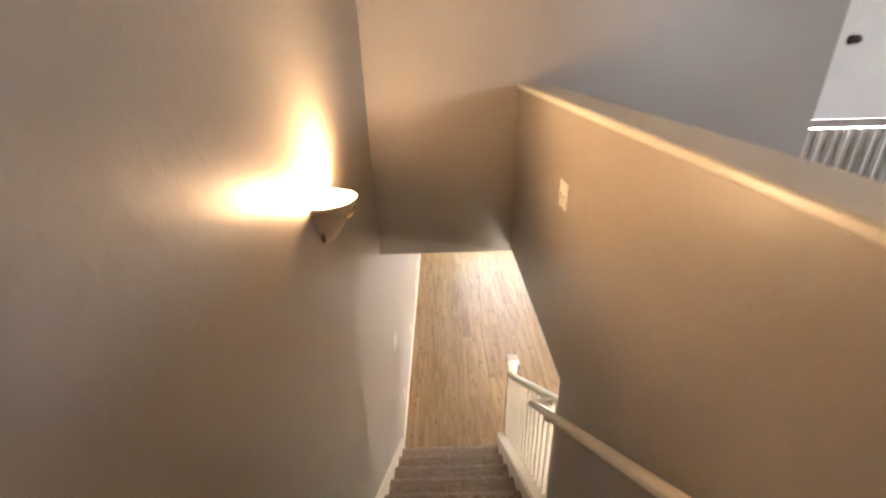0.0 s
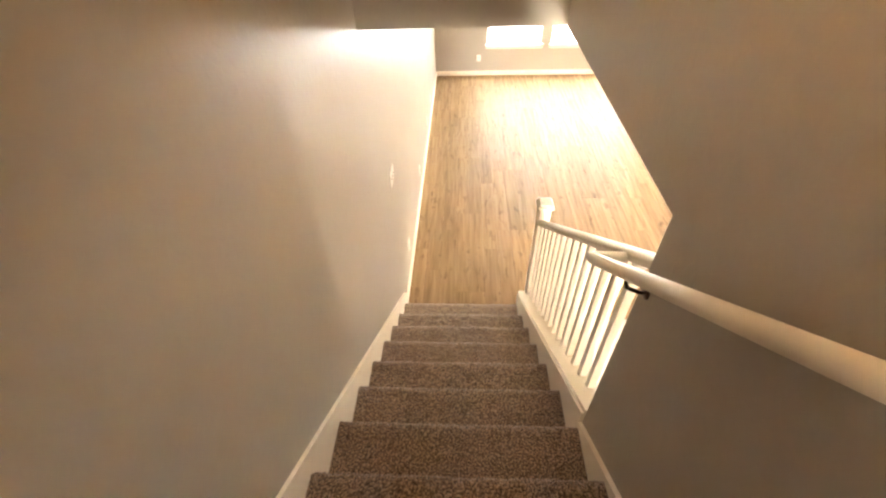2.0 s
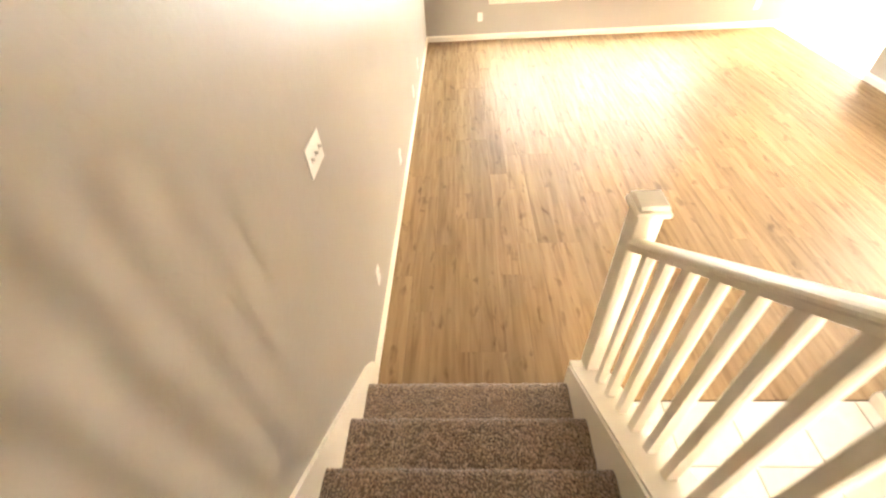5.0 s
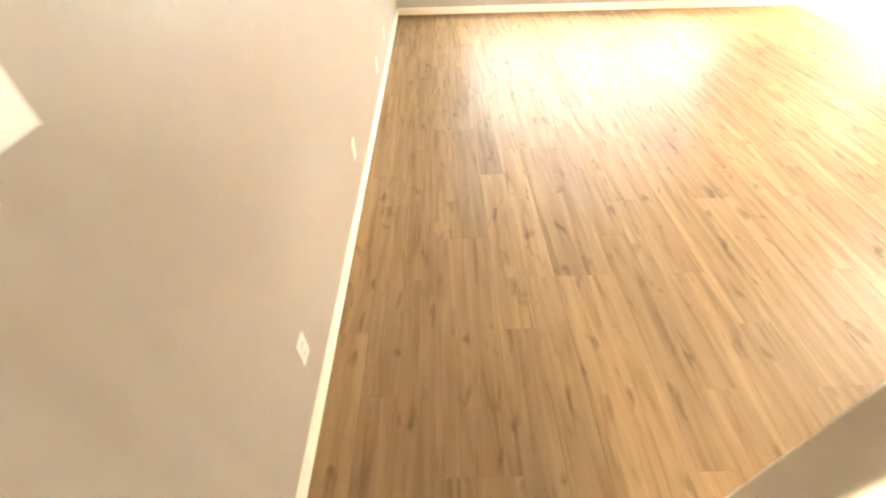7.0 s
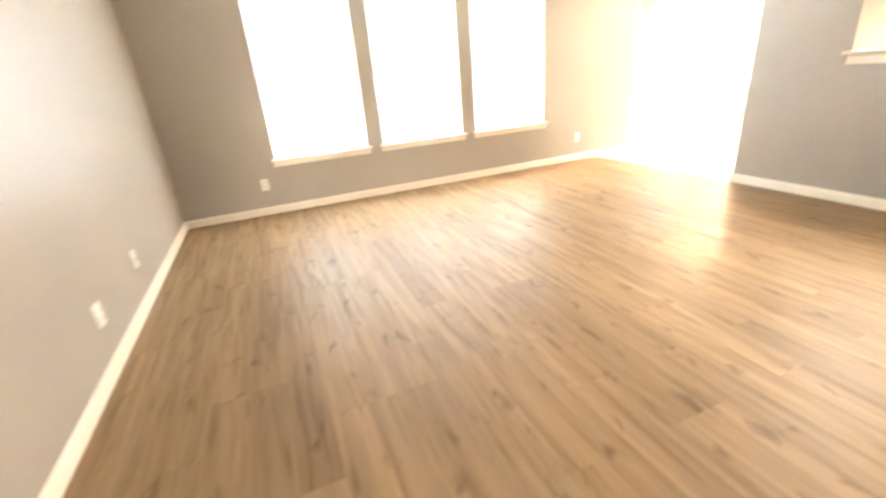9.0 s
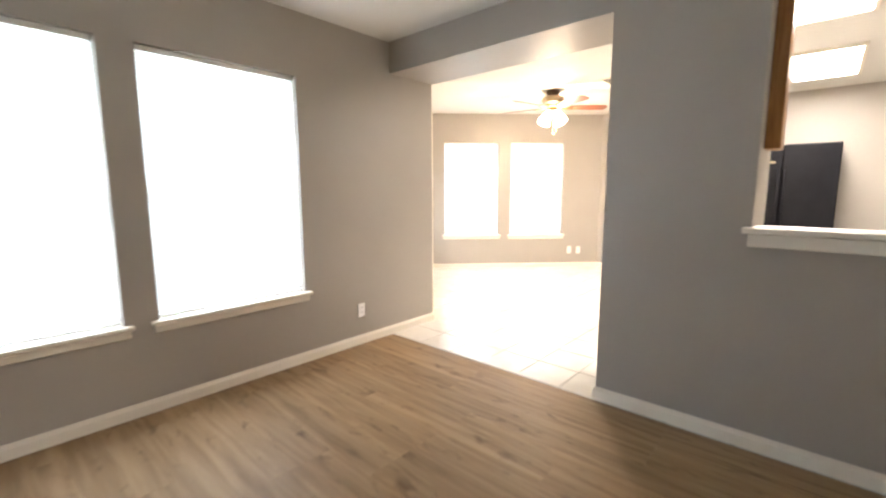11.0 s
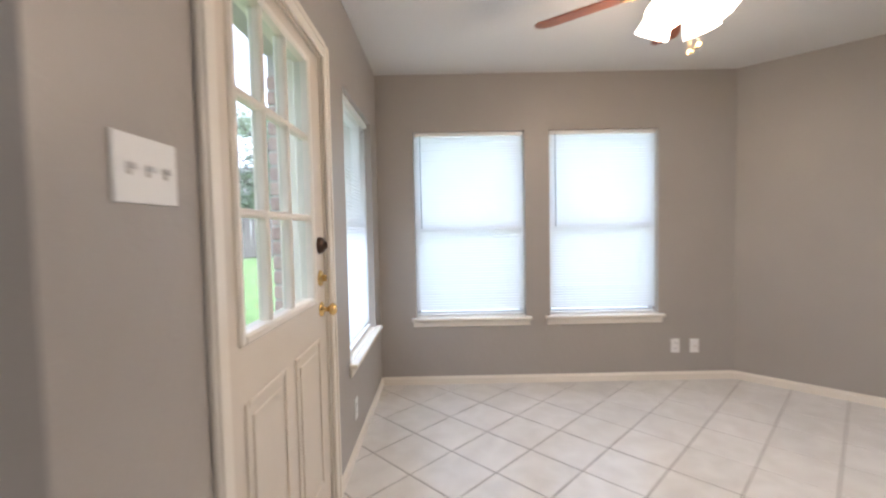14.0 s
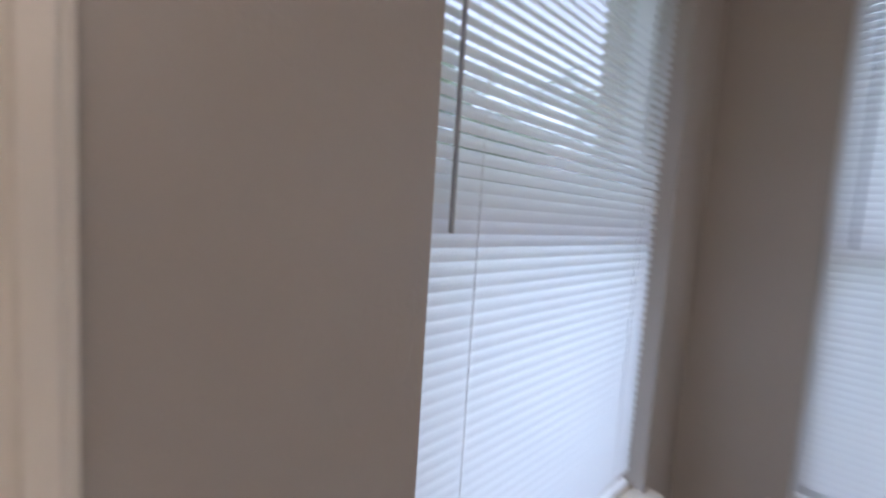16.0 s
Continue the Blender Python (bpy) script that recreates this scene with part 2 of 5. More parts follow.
def leaf_mat():
    m, nt, b = nodes_of("tree_leaf")
    g = nt.nodes.new("ShaderNodeNewGeometry")
    nt.links.new(ramp(nt, g.outputs["Random Per Island"], [(0.0, (0.13, 0.17, 0.115)), (1.0, (0.36, 0.41, 0.31))]), b.inputs["Base Color"])
    b.inputs["Roughness"].default_value = 0.5
    tr = nt.nodes.new("ShaderNodeBsdfTranslucent")
    tr.inputs[0].default_value = (0.40, 0.47, 0.33, 1)
    mx = nt.nodes.new("ShaderNodeMixShader")
    mx.inputs[0].default_value = 0.5
    nt.links.new(b.outputs[0], mx.inputs[1])
    nt.links.new(tr.outputs[0], mx.inputs[2])
    nt.links.new(mx.outputs[0], nt.nodes["Material Output"].inputs[0])
    return m


def brick_mat():
    m, nt, b = nodes_of("red_brown_brick")
    oi = nt.nodes.new("ShaderNodeObjectInfo")
    v = world_coords(nt)
    n = add(nt, "TexNoise", Scale=40.0, Detail=5.0)
    nt.links.new(v, n.inputs["Vector"])
    c = ramp(nt, oi.outputs["Random"], [(0.0, (0.50, 0.36, 0.31)), (0.5, (0.58, 0.44, 0.38)), (1.0, (0.64, 0.51, 0.44))])
    d = ramp(nt, n.outputs[0], [(0.3, (0.8, 0.8, 0.8)), (0.7, (1.1, 1.1, 1.1))])
    nt.links.new(mixc(nt, 1.0, c, d, 'MULTIPLY'), b.inputs["Base Color"])
    b.inputs["Roughness"].default_value = 0.9
    bump(nt, b, n.outputs[0], 0.5, 0.004)
    return m


PAINT = wall_paint()
CEIL = ceiling_paint()
TRIM = simple("cream_white_trim_paint", (0.81, 0.75, 0.65), 0.35, vary=0.03, scale=3.0, relief=0.08, relief_scale=30)
WHITE = simple("white_plastic", (0.82, 0.81, 0.78), 0.4, vary=0.02)
DARK = simple("dark_slot", (0.03, 0.03, 0.03), 0.6)
DOORPAINT = simple("cream_door_paint", (0.69, 0.615, 0.51), 0.32, vary=0.04, scale=2.5, relief=0.10, relief_scale=25)
PLANK = plank_wood()
CARPET = carpet_fibre()
TILE = tile_ceramic()
GROUT = simple("grey_grout", (0.29, 0.262, 0.235), 0.9, vary=0.2, scale=15, relief=0.3)
UNDER = simple("floor_underlay", (0.10, 0.07, 0.045), 0.9)
VINYL = blind_vinyl()
GLASS = clear_glass()
BRASS = simple("polished_brass", (0.78, 0.55, 0.22), 0.18, 1.0, vary=0.06, scale=25)
BRONZE = simple("dark_bronze", (0.09, 0.06, 0.045), 0.35, 1.0, vary=0.2, scale=25)
NICKEL = simple("antique_nickel", (0.45, 0.36, 0.25), 0.32, 1.0, vary=0.1, scale=25)
BLADE = blade_wood()
OAK = oak_cabinet()
BLACK = simple("black_fridge_gloss", (0.012, 0.012, 0.014), 0.08, vary=0.1)
GLOBE = glowing("lit_frosted_glass", (1.0, 0.80, 0.55), 5.0)
BOWL = simple("cream_plaster_bowl", (0.66, 0.55, 0.42), 0.5, vary=0.1, scale=20)
LAMPGLOW = glowing("lit_sconce_glass", (1.0, 0.75, 0.42), 8.0)
PANEL = glowing("lit_acrylic_panel", (1.0, 0.95, 0.85), 4.0)
BLACK.node_tree.nodes["Principled BSDF"].inputs["Specular IOR Level"].default_value = 0.1
PINE = simple("pale_pine_board", (0.27, 0.20, 0.14), 0.8, vary=0.15, scale=10)
GRASS = grass_mat()
LEAF = leaf_mat()
BARK = simple("grey_bark", (0.12, 0.10, 0.085), 0.9, vary=0.3, scale=14, relief=0.8, relief_scale=30)
CEDAR = simple("new_cedar_board", (0.40, 0.18, 0.07), 0.75, vary=0.25, scale=8)
GREYWOOD = simple("weathered_fence_board", (0.11, 0.098, 0.09), 0.85, vary=0.3, scale=8)
BRICK = brick_mat()
MORTAR = simple("light_mortar", (0.55, 0.52, 0.48), 0.95, vary=0.1, scale=30, relief=0.4)
ROOF = simple("grey_shingle", (0.17, 0.16, 0.16), 0.9, vary=0.2, scale=5)
SIDING = simple("pale_siding", (0.55, 0.52, 0.48), 0.7, vary=0.06)
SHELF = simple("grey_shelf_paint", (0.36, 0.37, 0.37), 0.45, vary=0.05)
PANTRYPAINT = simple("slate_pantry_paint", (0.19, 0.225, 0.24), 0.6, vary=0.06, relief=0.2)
SCREEN = simple("white_window_vinyl", (0.78, 0.79, 0.80), 0.4, vary=0.03)

# ---------------------------------------------------------------- mesh helpers


def cube(bm, lo, hi, bev=0.0, m=None, segs=1):
    """A box from lo to hi, its edges rounded by bev."""
    geo = bmesh.ops.create_cube(bm, size=1.0)
    vs = geo["verts"]
    c = [(a + b) / 2 for a, b in zip(lo, hi)]
    s = [abs(b - a) for a, b in zip(lo, hi)]
    for v in vs:
        v.co = Vector((v.co.x * s[0] + c[0], v.co.y * s[1] + c[1], v.co.z * s[2] + c[2]))
    es = list({e for v in vs for e in v.link_edges})
    if bev:
        out = bmesh.ops.bevel(bm, geom=es, offset=min(bev, min(s) * 0.45), segments=segs, affect='EDGES', profile=0.5)
        vs = list({v for f in out["faces"] for v in f.verts} | {v for v in vs if v.is_valid})
    if m is not None:
        bmesh.ops.transform(bm, matrix=m, verts=[v for v in vs if v.is_valid])
    return vs


def lathe(bm, profile, n=20, m=None, arc=360.0):
    """Turns the profile [(radius, height), ...] round z."""
    rings = []
    full = arc >= 359.9
    cnt = n if full else n + 1
    for r, z in profile:
        rings.append([bm.verts.new((r * math.cos(radians(arc) * i / n), r * math.sin(radians(arc) * i / n), z)) for i in range(cnt)])
    for a, b in zip(rings, rings[1:]):
        for i in range(cnt if full else cnt - 1):
            j = (i + 1) % cnt
            bm.faces.new((a[i], a[j], b[j], b[i]))
    vs = [v for r in rings for v in r]
    if full:
        for r, rev in ((rings[0], True), (rings[-1], False)):
            if (r[0].co.xy.length) > 1e-5:
                bm.faces.new(list(reversed(r)) if rev else r)
    if m is not None:
        bmesh.ops.transform(bm, matrix=m, verts=vs)
    bmesh.ops.remove_doubles(bm, verts=vs, dist=1e-6)
    return vs


def tube(bm, pts, r, n=10):
    """A round bar along points."""
    rings = []
    for i, p in enumerate(pts):
        p = Vector(p)
        d = (Vector(pts[min(i + 1, len(pts) - 1)]) - Vector(pts[max(i - 1, 0)])).normalized()
        a = d.orthogonal().normalized() if i == 0 else (rings[-1][2] - d * rings[-1][2].dot(d)).normalized()
        b = d.cross(a)
        rings.append(([bm.verts.new(p + r * (a * math.cos(2 * math.pi * k / n) + b * math.sin(2 * math.pi * k / n))) for k in range(n)], d, a))
    for (q, _, _), (s, _, _) in zip(rings, rings[1:]):
        for k in range(n):
            bm.faces.new((q[k], q[(k + 1) % n], s[(k + 1) % n], s[k]))
    bm.faces.new(list(reversed(rings[0][0])))
    bm.faces.new(rings[-1][0])


def prism(bm, poly, lo, hi, axis='x'):
    """Extrudes a polygon; axis x: poly in (y, z); y: in (x, z); z: in (x, y)."""
    def at(p, h):
        return {'x': (h, p[0], p[1]), 'y': (p[0], h, p[1]), 'z': (p[0], p[1], h)}[axis]
    a = [bm.verts.new(at(p, lo)) for p in poly]
    b = [bm.verts.new(at(p, hi)) for p in poly]
    n = len(poly)
    for i in range(n):
        bm.faces.new((a[i], a[(i + 1) % n], b[(i + 1) % n], b[i]))
    bm.faces.new(list(reversed(a)))
    bm.faces.new(b)


def mesh_of(name, bm, material, smooth=False):
    bmesh.ops.recalc_face_normals(bm, faces=bm.faces)
    me = bpy.data.meshes.new(name)
    bm.to_mesh(me)
    bm.free()
    me.materials.append(material)
    if smooth:
        for p in me.polygons:
            p.use_smooth = True
    return me


def part(name, bm, material, parent=None, label="", smooth=False):
    ob = new(name, mesh_of(name, bm, material, smooth))
    if parent is not None:
        ob.parent = parent
    if label:
        ob["label"] = label
    return ob


def thing(name, label, category, group="", kind="", m=None):
    ob = tagged(new(name), label, category, group, kind)
    ob.empty_display_size = 0.1
    if m is not None:
        ob.matrix_world = m
    return ob


def holed_wall(name, m, x0, x1, z0, z1, thick, holes, material=None, label="greige painted drywall wall"):
    """A wall in its own frame: along x, room side at y = 0, outside at y = thick; holes [(x0, x1, z0, z1)] go through it."""
    xs = sorted({x0, x1, *[h[0] for h in holes], *[h[1] for h in holes]})
    zs = sorted({z0, z1, *[h[2] for h in holes], *[h[3] for h in holes]})
    xs = [x for x in xs if x0 <= x <= x1]
    zs = [z for z in zs if z0 <= z <= z1]

    def solid(i, k):
        if not (0 <= i < len(xs) - 1 and 0 <= k < len(zs) - 1):
            return False
        cx, cz = (xs[i] + xs[i + 1]) / 2, (zs[k] + zs[k + 1]) / 2
        return not any(h[0] < cx < h[1] and h[2] < cz < h[3] for h in holes)
    bm = bmesh.new()

    def quad(*ps):
        bm.faces.new([bm.verts.new(p) for p in ps])
    for i in range(len(xs) - 1):
        for k in range(len(zs) - 1):
            if not solid(i, k):
                continue
            a, b, c, d = xs[i], xs[i + 1], zs[k], zs[k + 1]
            quad((a, 0, c), (b, 0, c), (b, 0, d), (a, 0, d))
            quad((a, thick, c), (a, thick, d), (b, thick, d), (b, thick, c))
            if not solid(i - 1, k):
                quad((a, 0, c), (a, 0, d), (a, thick, d), (a, thick, c))
            if not solid(i + 1, k):
                quad((b, 0, c), (b, thick, c), (b, thick, d), (b, 0, d))
            if not solid(i, k - 1):
                quad((a, 0, c), (a, thick, c), (b, thick, c), (b, 0, c))
            if not solid(i, k + 1):
                quad((a, 0, d), (b, 0, d), (b, thick, d), (a, thick, d))
    bmesh.ops.remove_doubles(bm, verts=bm.verts, dist=1e-5)
    ob = part(name, bm, material or PAINT)
    ob.matrix_world = m
    return tagged(ob, label, "wall", kind="structure")


def slab(name, lo, hi, material, label, category):
    bm = bmesh.new()
    cube(bm, lo, hi)
    return tagged(part(name, bm, material), label, category, kind="structure")


def base_profile(h=0.079, t=0.014):
    return [(0, 0), (-t, 0), (-t, h * 0.72), (-t * 0.55, h * 0.86), (-t * 0.35, h), (0, h)]


def baseboard(m, a, b, h=0.079):
    """A moulded skirting on the room side of a wall frame, from a to b."""
    bm = bmesh.new()
    prism(bm, base_profile(h), a, b, 'x')
    ob = part("baseboard", bm, TRIM)
    ob.matrix_world = m
    return tagged(ob, "cream white moulded baseboard along the wall", "baseboard", kind="structure")

# ---------------------------------------------------------------- the large structure
LZ0, LZ1, NZ0, NZ1, ZM = 0.546, 2.087, 0.555, 2.066, 1.278
SIDE_WINDOW = (1.782, 2.672)
DOOR = (0.453, 1.367, 2.040)
holed_wall("wall_west", pose(0, -6, 0, 0, 0, 90), 0, Y1 + 6 + T, 0, HU, T, [])
holed_wall("wall_north", M_LIVING, 0, XE, 0, HC + 0.25, T, [(a, b, LZ0 - 0.025, LZ1) for a, b in LIVING_WINDOWS])
holed_wall("wall_nook_door", M_DOOR, 0, L1 + 0.06, 0, HC + 0.25, T,
           [(DOOR[0] - 0.022, DOOR[1] + 0.022, -0.01, DOOR[2] + 0.022), (*SIDE_WINDOW, NZ0 - 0.025, NZ1)])
holed_wall("wall_nook_windows", M_NOOK, 0, L2 + 0.06, 0, HC + 0.25, T, [(a, b, NZ0 - 0.025, NZ1) for a, b in NOOK_WINDOWS])
PD = (PY - 4.585, PY - 3.825, 2.080)     # pantry doorway along its wall
holed_wall("wall_pantry", M_PANTRY, 0, PY - 0.6, 0, HC + 0.25, 0.12, [(PD[0], PD[1], -0.01, PD[2])])
HATCH = (1.35, 3.072, 1.112, 2.25)
m_hatch = pose(X1, YO, 0, 0, 0, -90)
holed_wall("wall_kitchen", m_hatch, 0, YO + 0.12, 0, HC, 0.13, [(YO - HATCH[1], YO - HATCH[0], HATCH[2] - 0.03, HATCH[3])])
slab("wall_kitchen_end", (X1 + 0.13, HATCH[1], 0), (XE, YO, HC), PAINT, "greige painted end of the kitchen wall", "wall")
slab("header_beam", (X1, YO, HH), (XE, Y1, HC), PAINT, "greige painted dropped header over the opening", "beam")
holed_wall("wall_kitchen_south", pose(PX + 0.12, 0.6, 0, 0, 0, 180), 0, PX + 0.12 - XE, 0, HC + 0.2, 0.12, [])
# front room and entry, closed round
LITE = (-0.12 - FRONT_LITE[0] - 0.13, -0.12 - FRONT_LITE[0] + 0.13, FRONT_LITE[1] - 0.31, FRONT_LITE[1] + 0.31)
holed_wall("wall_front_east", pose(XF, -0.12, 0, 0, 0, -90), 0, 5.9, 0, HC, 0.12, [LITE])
holed_wall("wall_front_return", pose(X1, -0.02, 0, 0, 0, 180), 0, X1 - XF, 0.905, HC, 0.10, [])
# both openings here are unseen, added for the entry and landing lamps
holed_wall("wall_front_south", pose(6.0, -6.0, 0, 0, 0, 180), 0, 6.0, 0, HU, 0.12, [(0.9, 1.5, 4.2, 4.9), (3.7, 4.6, 0.15, 2.05)])
holed_wall("wall_front_north", pose(XE, -0.12, 0), 0, 0.6, 0, HC, 0.12, [])

bm = bmesh.new()
prism(bm, [(-4.6, 0), (0.03, 0), (0.03, 0.295), (YK, 0.30 + SLOPE * -YK), (YK, HC), (YH, HC), (YH, 3.715), (-3.55, 3.715), (-3.55, HC), (-4.6, HC)], W, W + 0.12, 'x')
tagged(part("wall_stairs", bm, PAINT), "greige painted wall with guard beside the carpeted stairs", "wall", kind="structure")
bm = bmesh.new()
cube(bm, (W - 0.022, -3.57, 3.715), (W + 0.142, YH, 3.742), 0.006)
tagged(part("guard_cap", bm, TRIM), "white painted wooden cap on the stair guard wall", "trim", kind="structure")
m_up = pose(0, YH, 0)
UPDOOR = (3.055, 3.835, ZU + 0.62, ZU + 2.45)
holed_wall("wall_upper_end", m_up, 0, 6.0, HC, HU, T, [UPDOOR, (3.055, 3.835, ZU + 0.10, ZU + 0.57)])
holed_wall("wall_upper_east", pose(6.0, YH + T, 0, 0, 0, -90), 0, 6.0, HC + 0.2, HU, 0.12, [])
slab("ceiling_upper", (-0.1, -6.1, HU), (6.1, YH + 0.4, HU + 0.1), CEIL, "white textured ceiling of the upper landing", "ceiling")
bm = bmesh.new()
cube(bm, (W + 0.12, -6, HC + 0.11), (6.0, YH, ZU))
cube(bm, (0, -6, HC), (W + 0.12, -3.552, ZU))
tagged(part("floor_upper", bm, CARPET), "brown carpeted upper landing floor", "floor", kind="structure")
bm = bmesh.new()
C = M_NOOK.translation
prism(bm, [(0, YH + T), (0, Y1 + 0.1), (XE, Y1 + 0.1), (C.x, C.y + 0.1), (PX + 0.1, PY), (PX + 0.1, 0.55), (6.05, 0.55), (6.05, YH + T)], HC, HC + 0.10, 'z')
prism(bm, [(W + 0.12, -6), (6.05, -6), (6.05, YH), (W + 0.12, YH)], HC, HC + 0.10, 'z')
tagged(part("ceiling", bm, CEIL), "off-white textured drywall ceiling", "ceiling", kind="structure")
# pony wall between living room and front room
PONY = (2.568, -0.675)
bm = bmesh.new()
prism(bm, [(PONY[0], 0), (X1, 0), (X1, -0.12), (XF, -0.12), (XF, PONY[1]), (PONY[0], PONY[1])], 0, 0.875, 'z')
tagged(part("pony_wall", bm, PAINT), "low greige pony wall by the entry", "wall", kind="structure")
bm = bmesh.new()
cube(bm, (PONY[0] - 0.03, PONY[1] - 0.03, 0.875), (XF - 0.001, 0.03, 0.905), 0.006, segs=2)
cube(bm, (XF - 0.001, -0.02, 0.875), (X1 - 0.001, 0.03, 0.9045))
tagged(part("pony_wall_cap", bm, TRIM), "white painted cap on the pony wall", "trim", kind="structure")
# half wall between kitchen and nook
slab("half_wall", (6.93, 3.68, 0), (7.88, 3.80, 0.915), PAINT, "greige half wall between kitchen and breakfast nook", "wall")
bm = bmesh.new()
cube(bm, (6.872, 3.628, 0.918), (8.02, 3.852, 0.962), 0.008)
cube(bm, (6.902, 3.652, 0.868), (7.90, 3.828, 0.918), 0.010)
tagged(part("half_wall_cap", bm, TRIM), "white painted cap with moulding on the half wall", "trim", kind="structure")

# baseboards
m_pony = pose(X1, 0, 0, 0, 0, 180)
baseboard(pose(0, -6, 0, 0, 0, 90), 6.12, Y1 + 6)
baseboard(M_LIVING, 0.014, XE - 0.005)
baseboard(M_DOOR, 0.01, DOOR[0] - 0.082, 0.066)
baseboard(M_DOOR, DOOR[1] + 0.082, L1, 0.066)
baseboard(M_NOOK, 0.014, L2, 0.066)
baseboard(M_PANTRY, 0.006, PD[0] - 0.068, 0.066)
baseboard(M_PANTRY, PD[1] + 0.068, PY - 0.6, 0.066)
baseboard(m_hatch, 0.0, YO)
baseboard(pose(XE, YO, 0, 0, 0, 180), 0.0, XE - X1 + 0.014)
baseboard(m_pony, 0.014, X1 - PONY[0])
baseboard(pose(PONY[0], 0.0, 0, 0, 0, -90), 0.0, -PONY[1] + 0.014)
baseboard(pose(PONY[0], PONY[1], 0), 0.0, XF - PONY[0])
baseboard(pose(7.88, 3.80, 0, 0, 0, 180), 0.0, 0.949)
baseboard(pose(6.93, 3.814, 0, 0, 0, -90), 0.0, 0.134)

# pantry closet behind its doorway
bm = bmesh.new()
x0, x1, ya, yb = PX + 0.121, PX + 1.05, 3.25, 5.1
for lo, hi in (((x1, ya, 0), (x1 + 0.1, yb, HC)), ((x0, ya - 0.1, 0), (x1 + 0.1, ya, HC)), ((x0, yb, 0), (x1 + 0.1, yb + 0.1, HC)), ((x0, ya, HC), (x1, yb, HC + 0.1))):
    cube(bm, lo, hi)
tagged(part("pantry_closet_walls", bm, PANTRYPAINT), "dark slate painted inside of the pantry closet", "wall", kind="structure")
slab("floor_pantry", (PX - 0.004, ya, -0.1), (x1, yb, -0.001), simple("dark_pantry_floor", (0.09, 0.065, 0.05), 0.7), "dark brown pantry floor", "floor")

# ---------------------------------------------------------------- windows, blinds, door


def window(name, m, a, b, z0, z1, label):
    top = tagged(thing(name, label, "window", kind="structure", m=m), label, "window", kind="structure")
    bm = bmesh.new()
    y0, y1, f = 0.085, 0.148, 0.035
    cube(bm, (a, y0, z0), (a + f, y1, z1), 0.004)
    cube(bm, (b - f, y0, z0), (b, y1, z1), 0.004)
    cube(bm, (a + f, y0, z1 - f), (b - f, y1, z1), 0.004)
    cube(bm, (a + f, y0, z0), (b - f, y1, z0 + f), 0.004)
    part("window_frame", bm, SCREEN, top)
    bm = bmesh.new()
    cube(bm, (a + f, y0 + 0.004, ZM - 0.022), (b - f, y1 - 0.01, ZM + 0.022), 0.004)
    part("meeting_rail", bm, SCREEN, top)
    for c, d, y in ((z0 + f, ZM - 0.022, 0.105), (ZM + 0.022, z1 - f, 0.128)):
        bm = bmesh.new()
        cube(bm, (a + f, y, c), (b - f, y + 0.004, d))
        g = part("pane", bm, GLASS, top)
        g.visible_shadow = False
    bm = bmesh.new()
    cube(bm, (a - 0.04, -0.048, z0 - 0.025), (b + 0.04, -0.0005, z0), 0.005)
    cube(bm, (a + 0.001, -0.002, z0 - 0.024), (b - 0.001, 0.086, z0))
    part("window_sill", bm, TRIM, top, "cream white wooden window stool")
    bm = bmesh.new()
    cube(bm, (a - 0.028, -0.017, z0 - 0.075), (b + 0.028, -0.0005, z0 - 0.0252), 0.005)
    part("apron", bm, TRIM, top)
    return top


SLATS = {}
WAND = simple("clear_grey_wand", (0.35, 0.37, 0.40), 0.2, vary=0.02)


def slat_mesh(w, tilt):
    key = (round(w, 3), tilt)
    if key not in SLATS:
        bm = bmesh.new()
        rows = []
        for s in (-1, -0.33, 0.33, 1):
            y, h = 0.0125 * s, 0.0022 * (1 - s * s)
            c, d = math.cos(radians(tilt)), math.sin(radians(tilt))
            rows.append([bm.verts.new((x, y * c - h * d, y * d + h * c)) for x in (-w / 2, w / 2)])
        for p, q in zip(rows, rows[1:]):
            bm.faces.new((p[0], p[1], q[1], q[0]))
        SLATS[key] = mesh_of("slat", bm, VINYL, True)
    return SLATS[key]


def blind(m, a, b, z0, z1, tilt=58, wand=True):
    """A one inch mini blind let down in a window opening."""
    top = thing("window_blind", "white vinyl mini blind let down over the window", "blind", "window blinds", m=m)
    w, y = b - a - 0.012, 0.048
    cx = (a + b) / 2
    bm = bmesh.new()
    cube(bm, (cx - w / 2, y - 0.02, z1 - 0.034), (cx + w / 2, y + 0.02, z1 - 0.002), 0.004)
    part("headrail", bm, WHITE, top)
    bm = bmesh.new()
    cube(bm, (cx - w / 2, y - 0.013, z0 + 0.006), (cx + w / 2, y + 0.013, z0 + 0.020), 0.004)
    part("bottom_rail", bm, WHITE, top)
    me = slat_mesh(w, tilt)
    n = int((z1 - z0 - 0.07) / 0.0212)
    for i in range(n):
        ob = new("slat", me)
        ob.parent = top
        ob.matrix_local = pose(cx, y, z1 - 0.048 - i * 0.0212 + random.uniform(-0.0006, 0.0006), random.uniform(-1.5, 1.5))
    for x in (a + 0.13, b - 0.13):
        bm = bmesh.new()
        for yy in (y - 0.014, y + 0.014):
            tube(bm, [(x, yy, z0 + 0.012), (x, yy, z1 - 0.03)], 0.0007, 4)
        part("ladder_cord", bm, WHITE, top)
    if wand:
        bm = bmesh.new()
        tube(bm, [(a + 0.055, y - 0.026, z1 - 0.03), (a + 0.057, y - 0.027, ZM + 0.01)], 0.0042, 6)
        part("tilt_wand", bm, WAND, top, "clear grey tilt wand")
    return top


